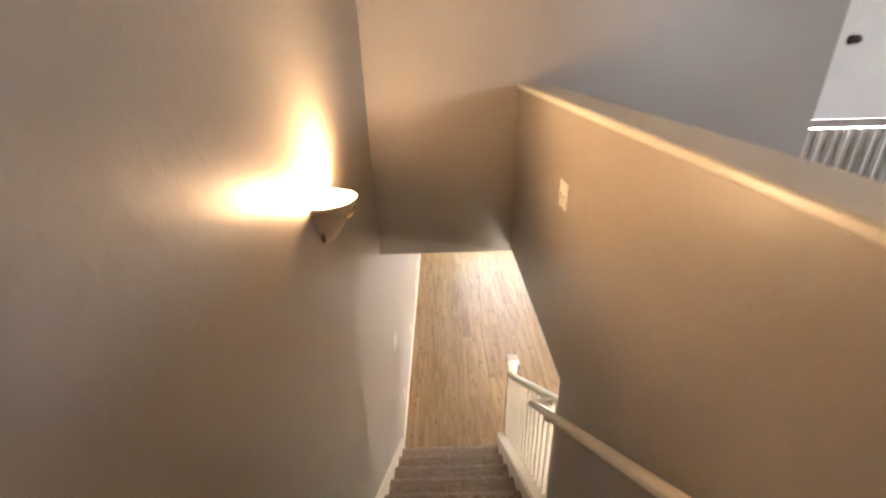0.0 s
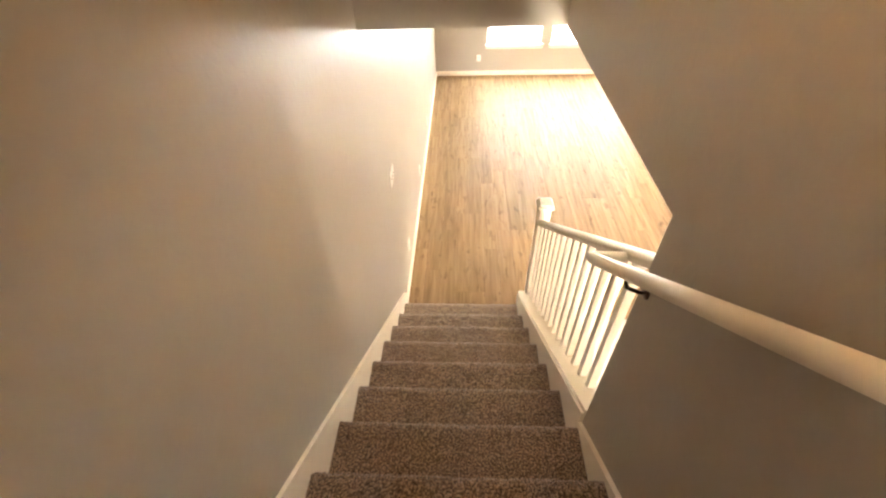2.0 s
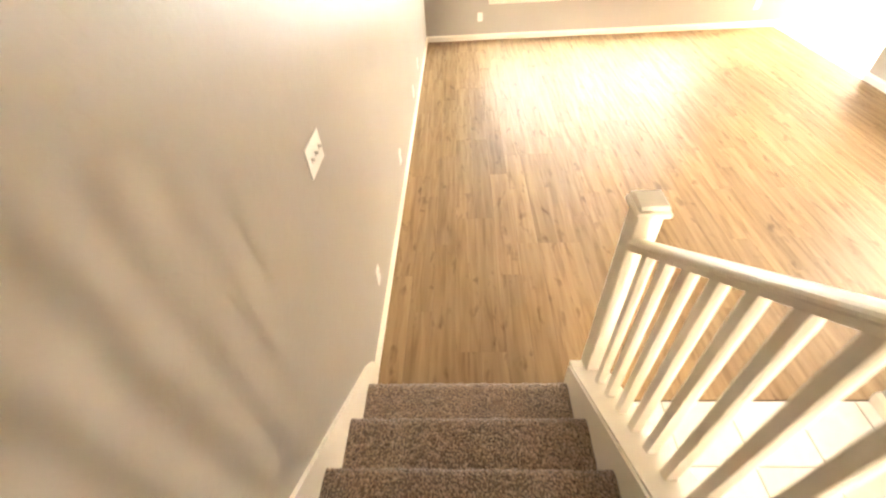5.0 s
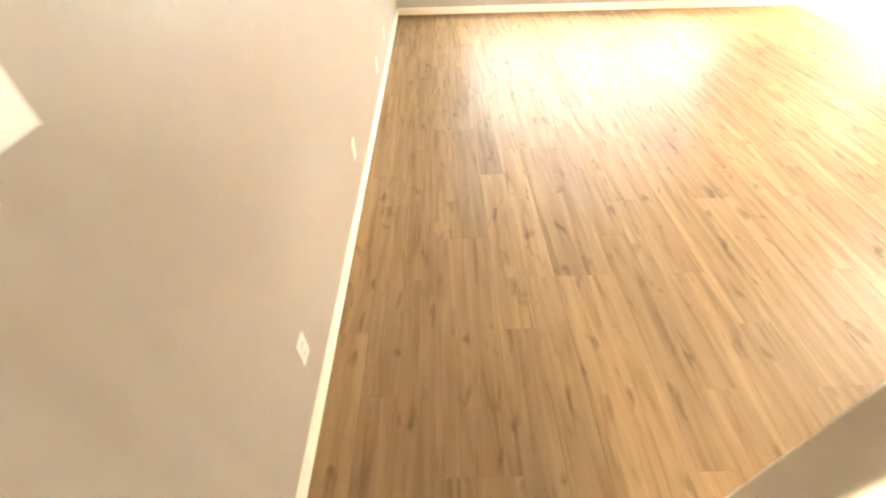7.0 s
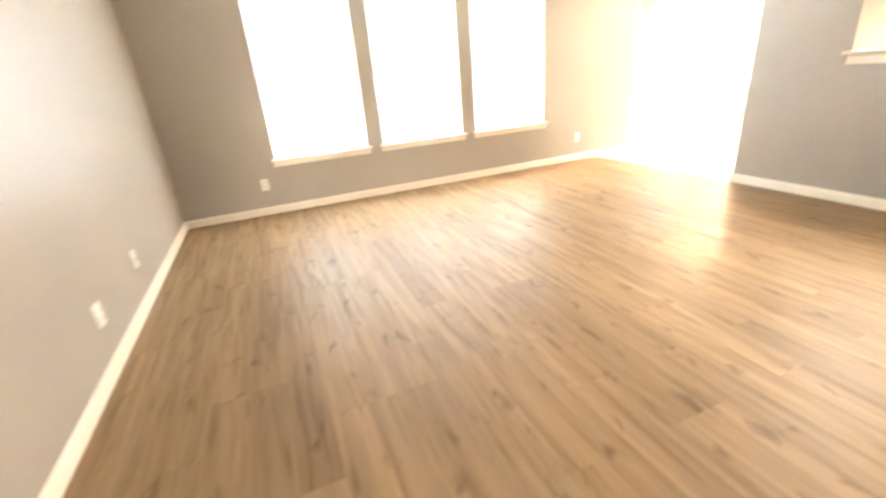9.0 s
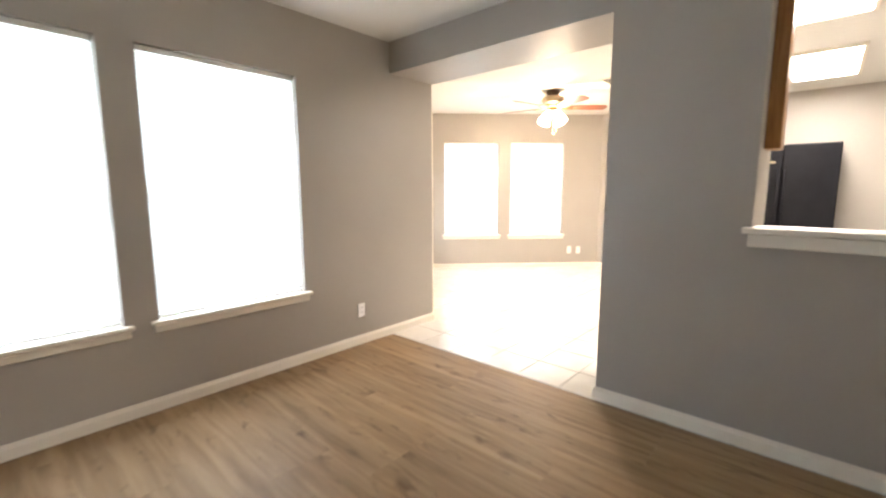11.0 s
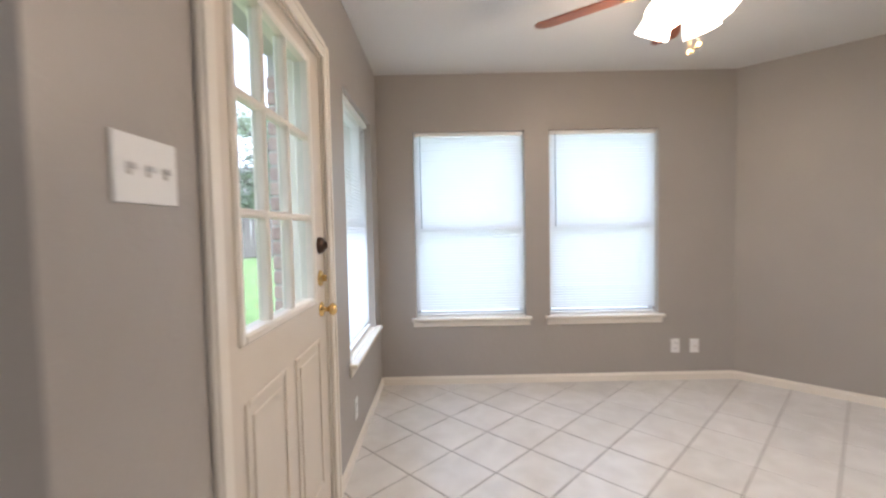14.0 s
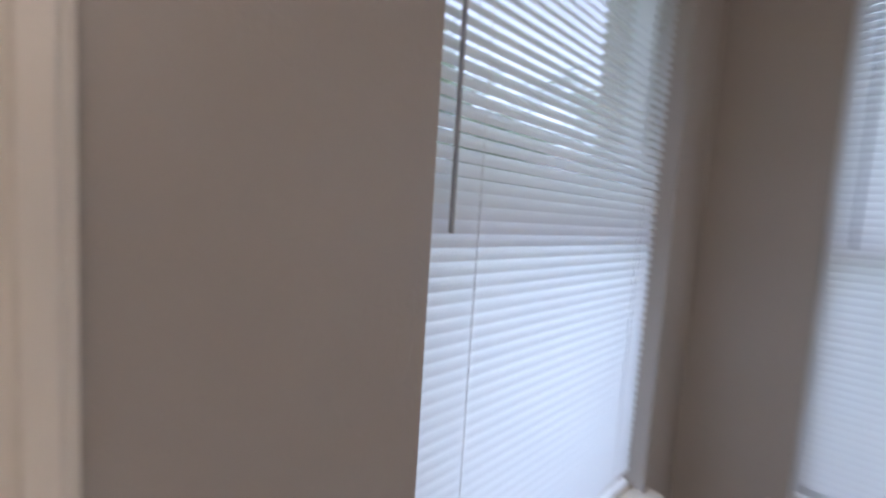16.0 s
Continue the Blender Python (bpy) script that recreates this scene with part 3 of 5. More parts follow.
for i, (a, b) in enumerate(LIVING_WINDOWS):
    window("window_%d" % (i + 1), M_LIVING, a, b, LZ0, LZ1, "white vinyl sash window with wooden sill, bright daylight")
    blind(M_LIVING, a, b, LZ0, LZ1, 74)
for i, (a, b) in enumerate(NOOK_WINDOWS):
    window("window_%d" % (i + 4), M_NOOK, a, b, NZ0, NZ1, "white vinyl sash window of the breakfast nook")
    blind(M_NOOK, a, b, NZ0, NZ1, 66)
window("window_6", M_DOOR, *SIDE_WINDOW, NZ0, NZ1, "white vinyl sash window beside the back door")
blind(M_DOOR, *SIDE_WINDOW, NZ0, NZ1, 62)


def casing(name, m, a, b, h, w=0.068, t=0.017, label="cream white moulded door casing"):
    """Moulded trim round a doorway on the room side of its wall."""
    top = thing(name, label, "trim", kind="structure", m=m)
    for lo, hi in (((a - w, -t, 0), (a, -0.0005, h + w)), ((b, -t, 0), (b + w, -0.0005, h + w)), ((a, -t, h), (b, -0.0005, h + w))):
        bm = bmesh.new()
        cube(bm, lo, hi, 0.004)
        if hi[0] - lo[0] < 0.1:
            cx = lo[0] + w * (0.30 if lo[0] < a else 0.70)
            cube(bm, (cx - 0.012, -t - 0.006, 0), (cx + 0.012, -t + 0.002, h + w - 0.01), 0.003)
        else:
            cube(bm, (a, -t - 0.006, h + w * 0.58), (b, -t + 0.002, h + w * 0.58 + 0.024), 0.003)
        part("casing_board", bm, TRIM, top)
    return top


def jamb(m, a, b, h, depth, stop=True):
    bm = bmesh.new()
    for lo, hi in (((a - 0.018, 0.001, 0), (a, depth, h)), ((b, 0.001, 0), (b + 0.018, depth, h)), ((a - 0.018, 0.001, h), (b + 0.018, depth, h + 0.018))):
        cube(bm, lo, hi)
    ob = part("door_jamb", bm, TRIM)
    ob.matrix_world = m
    tagged(ob, "cream white painted door jamb", "trim", kind="structure")


def back_door():
    a, b, h = DOOR
    top = thing("door_1", "cream painted back door with nine glass lites, closed", "door", kind="structure", m=M_DOOR)
    y0, y1 = 0.012, 0.056
    la, lb, lz0, lz1 = 0.568, 1.196, 1.006, 1.962
    z0 = 0.012
    bm = bmesh.new()
    for lo, hi in (((a + 0.003, y0, z0), (la, y1, h - 0.003)), ((lb, y0, z0), (b - 0.003, y1, h - 0.003)), ((la, y0, z0), (lb, y1, lz0)), ((la, y0, lz1), (lb, y1, h - 0.003))):
        cube(bm, lo, hi)
    part("door_leaf", bm, DOORPAINT, top)
    # lite surround and muntins
    bm = bmesh.new()
    f = 0.023
    for lo, hi in (((la - f, y0 - 0.012, lz0 - f), (la + 0.006, y1 + 0.01, lz1 + f)), ((lb - 0.006, y0 - 0.012, lz0 - f), (lb + f, y1 + 0.01, lz1 + f)),
                   ((la + 0.006, y0 - 0.012, lz0 - f), (lb - 0.006, y1 + 0.01, lz0 + 0.006)), ((la + 0.006, y0 - 0.012, lz1 - 0.006), (lb - 0.006, y1 + 0.01, lz1 + f))):
        cube(bm, lo, hi, 0.007)
    part("lite_frame", bm, TRIM, top)
    us, zs = [la, 0.771, 0.968, lb], [lz0, 1.337, 1.660, lz1]
    for u in us[1:3]:
        bm = bmesh.new()
        cube(bm, (u - 0.012, y0 - 0.002, lz0), (u + 0.012, y1 - 0.006, lz1), 0.006)
        part("muntin", bm, TRIM, top)
    for z in zs[1:3]:
        bm = bmesh.new()
        cube(bm, (la, y0 - 0.001, z - 0.012), (lb, y1 - 0.007, z + 0.012), 0.006)
        part("muntin", bm, TRIM, top)
    for u0, u1 in zip(us, us[1:]):
        for c, d in zip(zs, zs[1:]):
            bm = bmesh.new()
            cube(bm, (u0 + 0.002, 0.032, c + 0.002), (u1 - 0.002, 0.036, d - 0.002))
            g = part("pane", bm, GLASS, top)
            g.visible_shadow = False
    # raised panels of the lower half
    for p0, p1 in ((a + 0.11, (a + b) / 2 - 0.045), ((a + b) / 2 + 0.045, b - 0.11)):
        bm = bmesh.new()
        for lo, hi in (((p0, y0 - 0.007, 0.20), (p0 + 0.02, y0 + 0.002, 0.83)), ((p1 - 0.02, y0 - 0.007, 0.20), (p1, y0 + 0.002, 0.83)),
                       ((p0 + 0.02, y0 - 0.007, 0.20), (p1 - 0.02, y0 + 0.002, 0.22)), ((p0 + 0.02, y0 - 0.007, 0.81), (p1 - 0.02, y0 + 0.002, 0.83))):
            cube(bm, lo, hi, 0.004)
        cube(bm, (p0 + 0.045, y0 - 0.006, 0.245), (p1 - 0.045, y0 + 0.002, 0.785), 0.005)
        part("raised_panel", bm, DOORPAINT, top)
    # locks and knob
    u = 1.298
    face = pose(u, y0, 1.222, 90, 0, 0)
    bm = bmesh.new()
    lathe(bm, [(0.0, 0.026), (0.022, 0.025), (0.033, 0.016), (0.038, 0.0)], 20, face)
    cube(bm, (u - 0.004, y0 - 0.036, 1.207), (u + 0.004, y0 - 0.018, 1.237), 0.003)
    part("deadbolt", bm, BRONZE, top, "dark bronze deadbolt thumb turn", True)
    bm = bmesh.new()
    lathe(bm, [(0.0, 0.013), (0.024, 0.013), (0.031, 0.009), (0.037, 0.0)], 20, pose(u, y0, 1.080, 90, 0, 0))
    cube(bm, (u - 0.004, y0 - 0.030, 1.066), (u + 0.004, y0 - 0.010, 1.095), 0.003)
    part("deadbolt", bm, BRASS, top, "brass deadbolt thumb turn", True)
    bm = bmesh.new()
    lathe(bm, [(0.0, 0.068), (0.016, 0.068), (0.025, 0.060), (0.027, 0.050), (0.022, 0.040), (0.011, 0.032), (0.010, 0.012), (0.028, 0.009), (0.033, 0.0)], 22, pose(u, y0, 0.945, 90, 0, 0))
    part("door_knob", bm, BRASS, top, "polished brass door knob", True)
    for z in (0.25, 1.02, 1.80):
        bm = bmesh.new()
        tube(bm, [(a + 0.001, y0 - 0.004, z - 0.045), (a + 0.001, y0 - 0.004, z + 0.045)], 0.006, 8)
        cube(bm, (a - 0.002, y0 - 0.002, z - 0.045), (a + 0.028, y0 + 0.001, z + 0.045))
        part("hinge", bm, TRIM, top, "painted-over hinge")
    for z in (1.352, 1.045):
        bm = bmesh.new()
        cube(bm, (lb + f + 0.002, y0 - 0.005, z - 0.004), (lb + f + 0.022, y0 + 0.001, z + 0.004), 0.002)
        part("screw_clip", bm, BRONZE, top, "small dark metal clip")
    # dark strip gives the weather stripping and the shade in the door gap
    bm = bmesh.new()
    cube(bm, (b - 0.0028, 0.016, 0.02), (b - 0.0002, 0.054, h - 0.004))
    part("weather_strip_gap_shade", bm, BRONZE, top, "dark brown strip for weather stripping and door gap shade")
    bm = bmesh.new()
    cube(bm, (a - 0.02, -0.004, -0.003), (b + 0.02, 0.25, 0.011), 0.003)
    part("threshold", bm, BRONZE, top, "dark metal threshold")


jamb(M_DOOR, DOOR[0], DOOR[1], DOOR[2], 0.149)
casing("door_casing", M_DOOR, DOOR[0] - 0.006, DOOR[1] + 0.006, DOOR[2] + 0.006)
back_door()
jamb(M_PANTRY, PD[0] + 0.018, PD[1] - 0.018, PD[2] - 0.018, 0.12)
casing("pantry_casing", M_PANTRY, PD[0] + 0.012, PD[1] - 0.012, PD[2] - 0.012, w=0.078, label="white moulded casing round the open pantry doorway")


def pantry_shelves():
    top = thing("pantry_shelving", "empty grey painted pantry shelves with uprights", "shelf")
    xb = PX + 1.05
    for z in (0.223, 0.572, 0.865, 1.155, 1.437, 1.734):
        bm = bmesh.new()
        cube(bm, (xb - 0.40, 3.252, z - 0.010), (xb - 0.001, 5.098, z + 0.010), 0.003)
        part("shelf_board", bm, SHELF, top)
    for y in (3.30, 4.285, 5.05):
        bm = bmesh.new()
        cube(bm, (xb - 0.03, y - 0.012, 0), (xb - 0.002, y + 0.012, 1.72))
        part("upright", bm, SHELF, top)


pantry_shelves()

# ---------------------------------------------------------------- stairs


def stairs():
    top = thing("stairs", "straight staircase with brown frieze carpet", "stairs", kind="structure")
    nx = 100
    for n in range(1, 15):
        yn, z1 = -(n - 1) * RUN, n * RISE
        z0, yb = z1 - RISE, yn - RUN - 0.03
        prof = [(yn - 0.03, z0), (yn - 0.03, z0 + RISE * 0.5), (yn - 0.028, z1 - 0.048), (yn - 0.012, z1 - 0.042), (yn - 0.001, z1 - 0.034), (yn, z1 - 0.024),
                (yn - 0.005, z1 - 0.013), (yn - 0.016, z1 - 0.005), (yn - 0.034, z1 - 0.001), (yn - 0.06, z1 - 0.001)] + [(yn - 0.06 - (RUN - 0.03) * k / 6, z1 - 0.001) for k in range(1, 7)]
        fine = []
        for (ya, za), (yc, zc) in zip(prof, prof[1:]):
            cnt = max(1, round(math.hypot(yc - ya, zc - za) / 0.011))
            fine += [(ya + (yc - ya) * k / cnt, za + (zc - za) * k / cnt) for k in range(cnt)]
        prof = fine + [prof[-1]]
        bm = bmesh.new()
        rows = []
        for j, (y, z) in enumerate(prof):
            row = []
            for i in range(nx + 1):
                x = 0.016 + (W - 0.034) * i / nx
                q = Vector((x, y + n * 0.7, z))
                d = noise.noise(q * 100) * 0.0045 + noise.noise(q * 21) * 0.003 if j > 1 else 0.0
                row.append(bm.verts.new((x, y + d, z + d)))
            rows.append(row)
        for p, q in zip(rows, rows[1:]):
            for i in range(nx):
                bm.faces.new((p[i], p[i + 1], q[i + 1], q[i]))
        part("step", bm, CARPET, top, smooth=True)


stairs()
bm = bmesh.new()
top_l = [(0.14, 0.0), (0.14, 0.165), (0.055, 0.262), (-3.55, 0.262 + SLOPE * 3.605)]
prism(bm, top_l + [(-3.55, 2.5), (0.0, 0.0)], 0.0005, 0.016, 'x')
tagged(part("stair_skirt", bm, TRIM), "cream white skirt board along the stair wall", "trim", kind="structure")
bm = bmesh.new()
prism(bm, [(0.028, 0.0), (0.028, 0.296), (YK, 0.30 + SLOPE * -YK), (YK, 0.222 - SLOPE * YK), (-3.55, 0.222 + SLOPE * 3.55), (-3.55, 2.5), (0.0, 0.0)], W - 0.018, W - 0.0005, 'x')
tagged(part("stair_skirt", bm, TRIM), "cream white skirt board under the stair balustrade", "trim", kind="structure")

XB = W + 0.072
CURB0, RAIL0 = 0.325, 1.156        # heights at y = 0


def balustrade():
    top = thing("stair_balustrade", "white painted wooden balustrade with square balusters and newel", "balustrade")
    bm = bmesh.new()
    prism(bm, [(0.05, CURB0 - 0.028 - SLOPE * 0.02), (0.05, CURB0 - SLOPE * 0.02), (0.0, CURB0), (YK + 0.0005, CURB0 - SLOPE * YK), (YK + 0.0005, CURB0 - 0.026 - SLOPE * YK), (0.0, CURB0 - 0.026)], W - 0.008, W + 0.148, 'x')
    part("curb_cap", bm, TRIM, top)
    bm = bmesh.new()
    XN = XB + 0.018
    h = 0.042
    cube(bm, (XN - h, -0.01 - h + 0.03, CURB0 - 0.03), (XN + h, -0.01 + h + 0.03, 1.268), 0.004)
    part("newel_post", bm, TRIM, top)
    bm = bmesh.new()
    cube(bm, (XN - 0.058, 0.02 - 0.058, 1.268), (XN + 0.058, 0.02 + 0.058, 1.291), 0.006)
    cube(bm, (XN - 0.050, 0.02 - 0.050, 1.291), (XN + 0.050, 0.02 + 0.050, 1.312), 0.008)
    part("newel_cap", bm, TRIM, top)
    for i in range(15):
        y = -0.122 - i * 0.1025
        zb, zt = CURB0 - SLOPE * y, RAIL0 - 0.045 - SLOPE * y
        bm = bmesh.new()
        s = 0.016
        prism(bm, [(y - s, zb + SLOPE * s), (y + s, zb - SLOPE * s), (y + s, zt - SLOPE * s), (y - s, zt + SLOPE * s)], XB - s, XB + s, 'x')
        part("baluster", bm, TRIM, top)
    bm = bmesh.new()
    y0, y1 = -0.02, YK + 0.001
    sec = [(-0.024, -0.050), (0.024, -0.050)] + [(0.031 * math.cos(radians(a)), -0.019 + 0.023 * math.sin(radians(a))) for a in range(-30, 211, 20)]
    a = [bm.verts.new((XB + u, y0, RAIL0 + v - SLOPE * y0)) for u, v in sec]
    b = [bm.verts.new((XB + u, y1, RAIL0 + v - SLOPE * y1)) for u, v in sec]
    for i in range(len(sec)):
        j = (i + 1) % len(sec)
        bm.faces.new((a[i], a[j], b[j], b[i]))
    bm.faces.new(a)
    bm.faces.new(list(reversed(b)))
    part("rail", bm, TRIM, top)


balustrade()


def wall_rail():
    top = thing("wall_handrail", "cream painted round handrail on metal brackets", "handrail")
    x = W - 0.068
    z = lambda y: 2.160 + 0.764 * (-1.41 - y)
    bm = bmesh.new()
    y0 = -1.41
    tube(bm, [(XB - 0.028, y0 - 0.004, z(y0) + 0.004), (x + 0.012, y0, z(y0) + 0.001), (x + 0.003, y0 - 0.003, z(y0 - 0.003)), (x, y0 - 0.014, z(y0 - 0.014)), (x, -3.5, z(-3.5))], 0.0205, 16)
    part("rail", bm, TRIM, top, smooth=True)
    for y in (-1.665, -2.95, -3.45):
        bm2 = bmesh.new()
        tube(bm2, [(x, y, z(y) - 0.018), (x + 0.01, y, z(y) - 0.055), (W - 0.02, y, z(y) - 0.075), (W - 0.002, y, z(y) - 0.075)], 0.006, 8)
        lathe(bm2, [(0.0, 0.004), (0.018, 0.004), (0.021, 0.0)], 14, pose(W - 0.0005, y, z(y) - 0.075, 0, -90, 0))
        part("bracket", bm2, BRONZE, top, "dark metal handrail bracket", True)


wall_rail()


def front_window(name, m, a, b, z0, z1, label):
    """A plain framed pane in an opening of the front walls."""
    top = thing(name, label, "window", kind="structure", m=m)
    bm = bmesh.new()
    f = 0.035
    for lo, hi in (((a, 0.03, z0), (a + f, 0.09, z1)), ((b - f, 0.03, z0), (b, 0.09, z1)), ((a + f, 0.03, z0), (b - f, 0.09, z0 + f)), ((a + f, 0.03, z1 - f), (b - f, 0.09, z1))):
        cube(bm, lo, hi, 0.004)
    part("window_frame", bm, SCREEN, top)
    bm = bmesh.new()
    cube(bm, (a + f, 0.095, z0 + f), (b - f, 0.10, z1 - f))
    pane = part("pane", bm, GLASS, top)
    pane.visible_shadow = False


# unseen pane added behind the entry fill lamp
front_window("window_front_door", pose(6.0, -6.0, 0, 0, 0, 180), 3.7, 4.6, 0.15, 2.05, "unseen framed front pane added to light the entry")
# unseen pane added behind the landing fill lamp
front_window("window_upper_front", pose(6.0, -6.0, 0, 0, 0, 180), 0.9, 1.5, 4.2, 4.9, "unseen framed upper pane added to light the landing")
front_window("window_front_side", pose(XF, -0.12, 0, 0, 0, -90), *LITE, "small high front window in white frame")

# ---------------------------------------------------------------- fittings


def outlet(m, u, z, kind="outlet", label="white duplex outlet plate on the wall"):
    """A cover plate on the room side of a wall frame, centred at u, z."""
    top = thing("wall_outlet" if kind == "outlet" else "wall_plate", label, "outlet", "wall plates", m=m @ pose(u, 0, z))
    bm = bmesh.new()
    cube(bm, (-0.036, -0.006, -0.058), (0.036, -0.0003, 0.058), 0.004, segs=2)
    part("cover_plate", bm, WHITE, top)
    if kind == "outlet":
        for dz in (-0.021, 0.021):
            bm = bmesh.new()
            cube(bm, (-0.016, -0.0085, dz - 0.014), (0.016, -0.005, dz + 0.014), 0.004)
            sock = part("socket", bm, WHITE, top)
            bm = bmesh.new()
            for dx in (-0.007, 0.007):
                cube(bm, (dx - 0.0016, -0.0092, dz - 0.004), (dx + 0.0016, -0.008, dz + 0.006))
            part("slot", bm, DARK, sock)
    elif kind == "cable":
        bm = bmesh.new()
        lathe(bm, [(0.0, 0.012), (0.005, 0.012), (0.005, 0.0)], 10, pose(0, -0.006, 0, 90))
        part("coax_jack", bm, NICKEL, top)
    return top


def switch_plate(m, u, z, n, label):
    top = thing("light_switch", label, "switch", m=m @ pose(u, 0, z))
    w = 0.035 + 0.0235 * (n - 1)
    bm = bmesh.new()
    cube(bm, (-w, -0.006, -0.058), (w, -0.0003, 0.058), 0.004, segs=2)
    part("cover_plate", bm, WHITE, top)
    for i in range(n):
        x = (i - (n - 1) / 2) * 0.046
        bm = bmesh.new()
        cube(bm, (x - 0.005, -0.0072, -0.0105), (x + 0.005, -0.005, 0.0105), 0.001)
        part("toggle_slot", bm, SLOTGREY, top)
        bm = bmesh.new()
        cube(bm, (x - 0.004, -0.020, -0.002), (x + 0.004, -0.006, 0.009), 0.002)
        part("toggle", bm, WHITE, top)


SLOTGREY = simple("shadow_grey_slot", (0.50, 0.47, 0.42), 0.6)
M_WEST = pose(0, -6, 0, 0, 0, 90)
outlet(M_WEST, 6 + 0.615, 0.337)
outlet(M_WEST, 6 + 1.934, 0.328)
outlet(M_WEST, 6 + 3.278, 0.290)
outlet(M_WEST, 6 + 3.985, 0.310, "cable", "white cable jack plate low on the wall")
outlet(M_LIVING, 0.792, 0.309)
outlet(M_LIVING, 4.642, 0.292)
outlet(m_hatch, YO - 2.338, 0.907)
outlet(M_NOOK, 2.424, 0.283)
outlet(M_NOOK, 2.582, 0.280, "cable", "white cable jack plate beside the outlet")
outlet(M_DOOR, 1.887, 0.255)
outlet(pose(7.88, 3.80, 0, 0, 0, 180), 0.33, 0.70, label="white duplex outlet plate on the half wall")
switch_plate(M_WEST, 6 + 0.199, 1.407, 3, "white triple toggle switch plate by the stairs")
switch_plate(M_DOOR, 0.213, 1.394, 3, "white triple toggle switch plate beside the back door")
M_STAIRWALL = pose(W, 0, 0, 0, 0, -90)
switch_plate(M_STAIRWALL, 1.41, 3.357, 2, "cream light switch plate on the stair guard wall")


def sconce():
    top = thing("wall_sconce", "lit cream half bowl wall sconce with brass band", "lamp", m=pose(0, -1.55, 3.225, 0, 0, -90) @ Matrix.Diagonal((1.32, 1.5, 1.12, 1)))
    bm = bmesh.new()
    lathe(bm, [(0.012, 0.0), (0.030, 0.02), (0.058, 0.07), (0.082, 0.12), (0.100, 0.172), (0.096, 0.172), (0.076, 0.12), (0.050, 0.07), (0.02, 0.03)], 20, None, 180)
    part("bowl", bm, BOWL, top, smooth=True)
    bm = bmesh.new()
    lathe(bm, [(0.0755, 0.100), (0.0775, 0.100), (0.0895, 0.126), (0.087, 0.126)], 6, pose(0, 0.002, 0, 0, 0, 60), 60)
    part("band", bm, BRASS, top, "brass accent band", True)
    bm = bmesh.new()
    lathe(bm, [(0.0, 0.150), (0.05, 0.152), (0.094, 0.158)], 20, None, 180)
    part("diffuser", bm, LAMPGLOW, top, "glowing glass diffuser")
    bm = bmesh.new()
    cube(bm, (-0.05, 0.0005, 0.02), (0.05, 0.010, 0.14), 0.004)
    part("back_plate", bm, BRASS, top)


sconce()


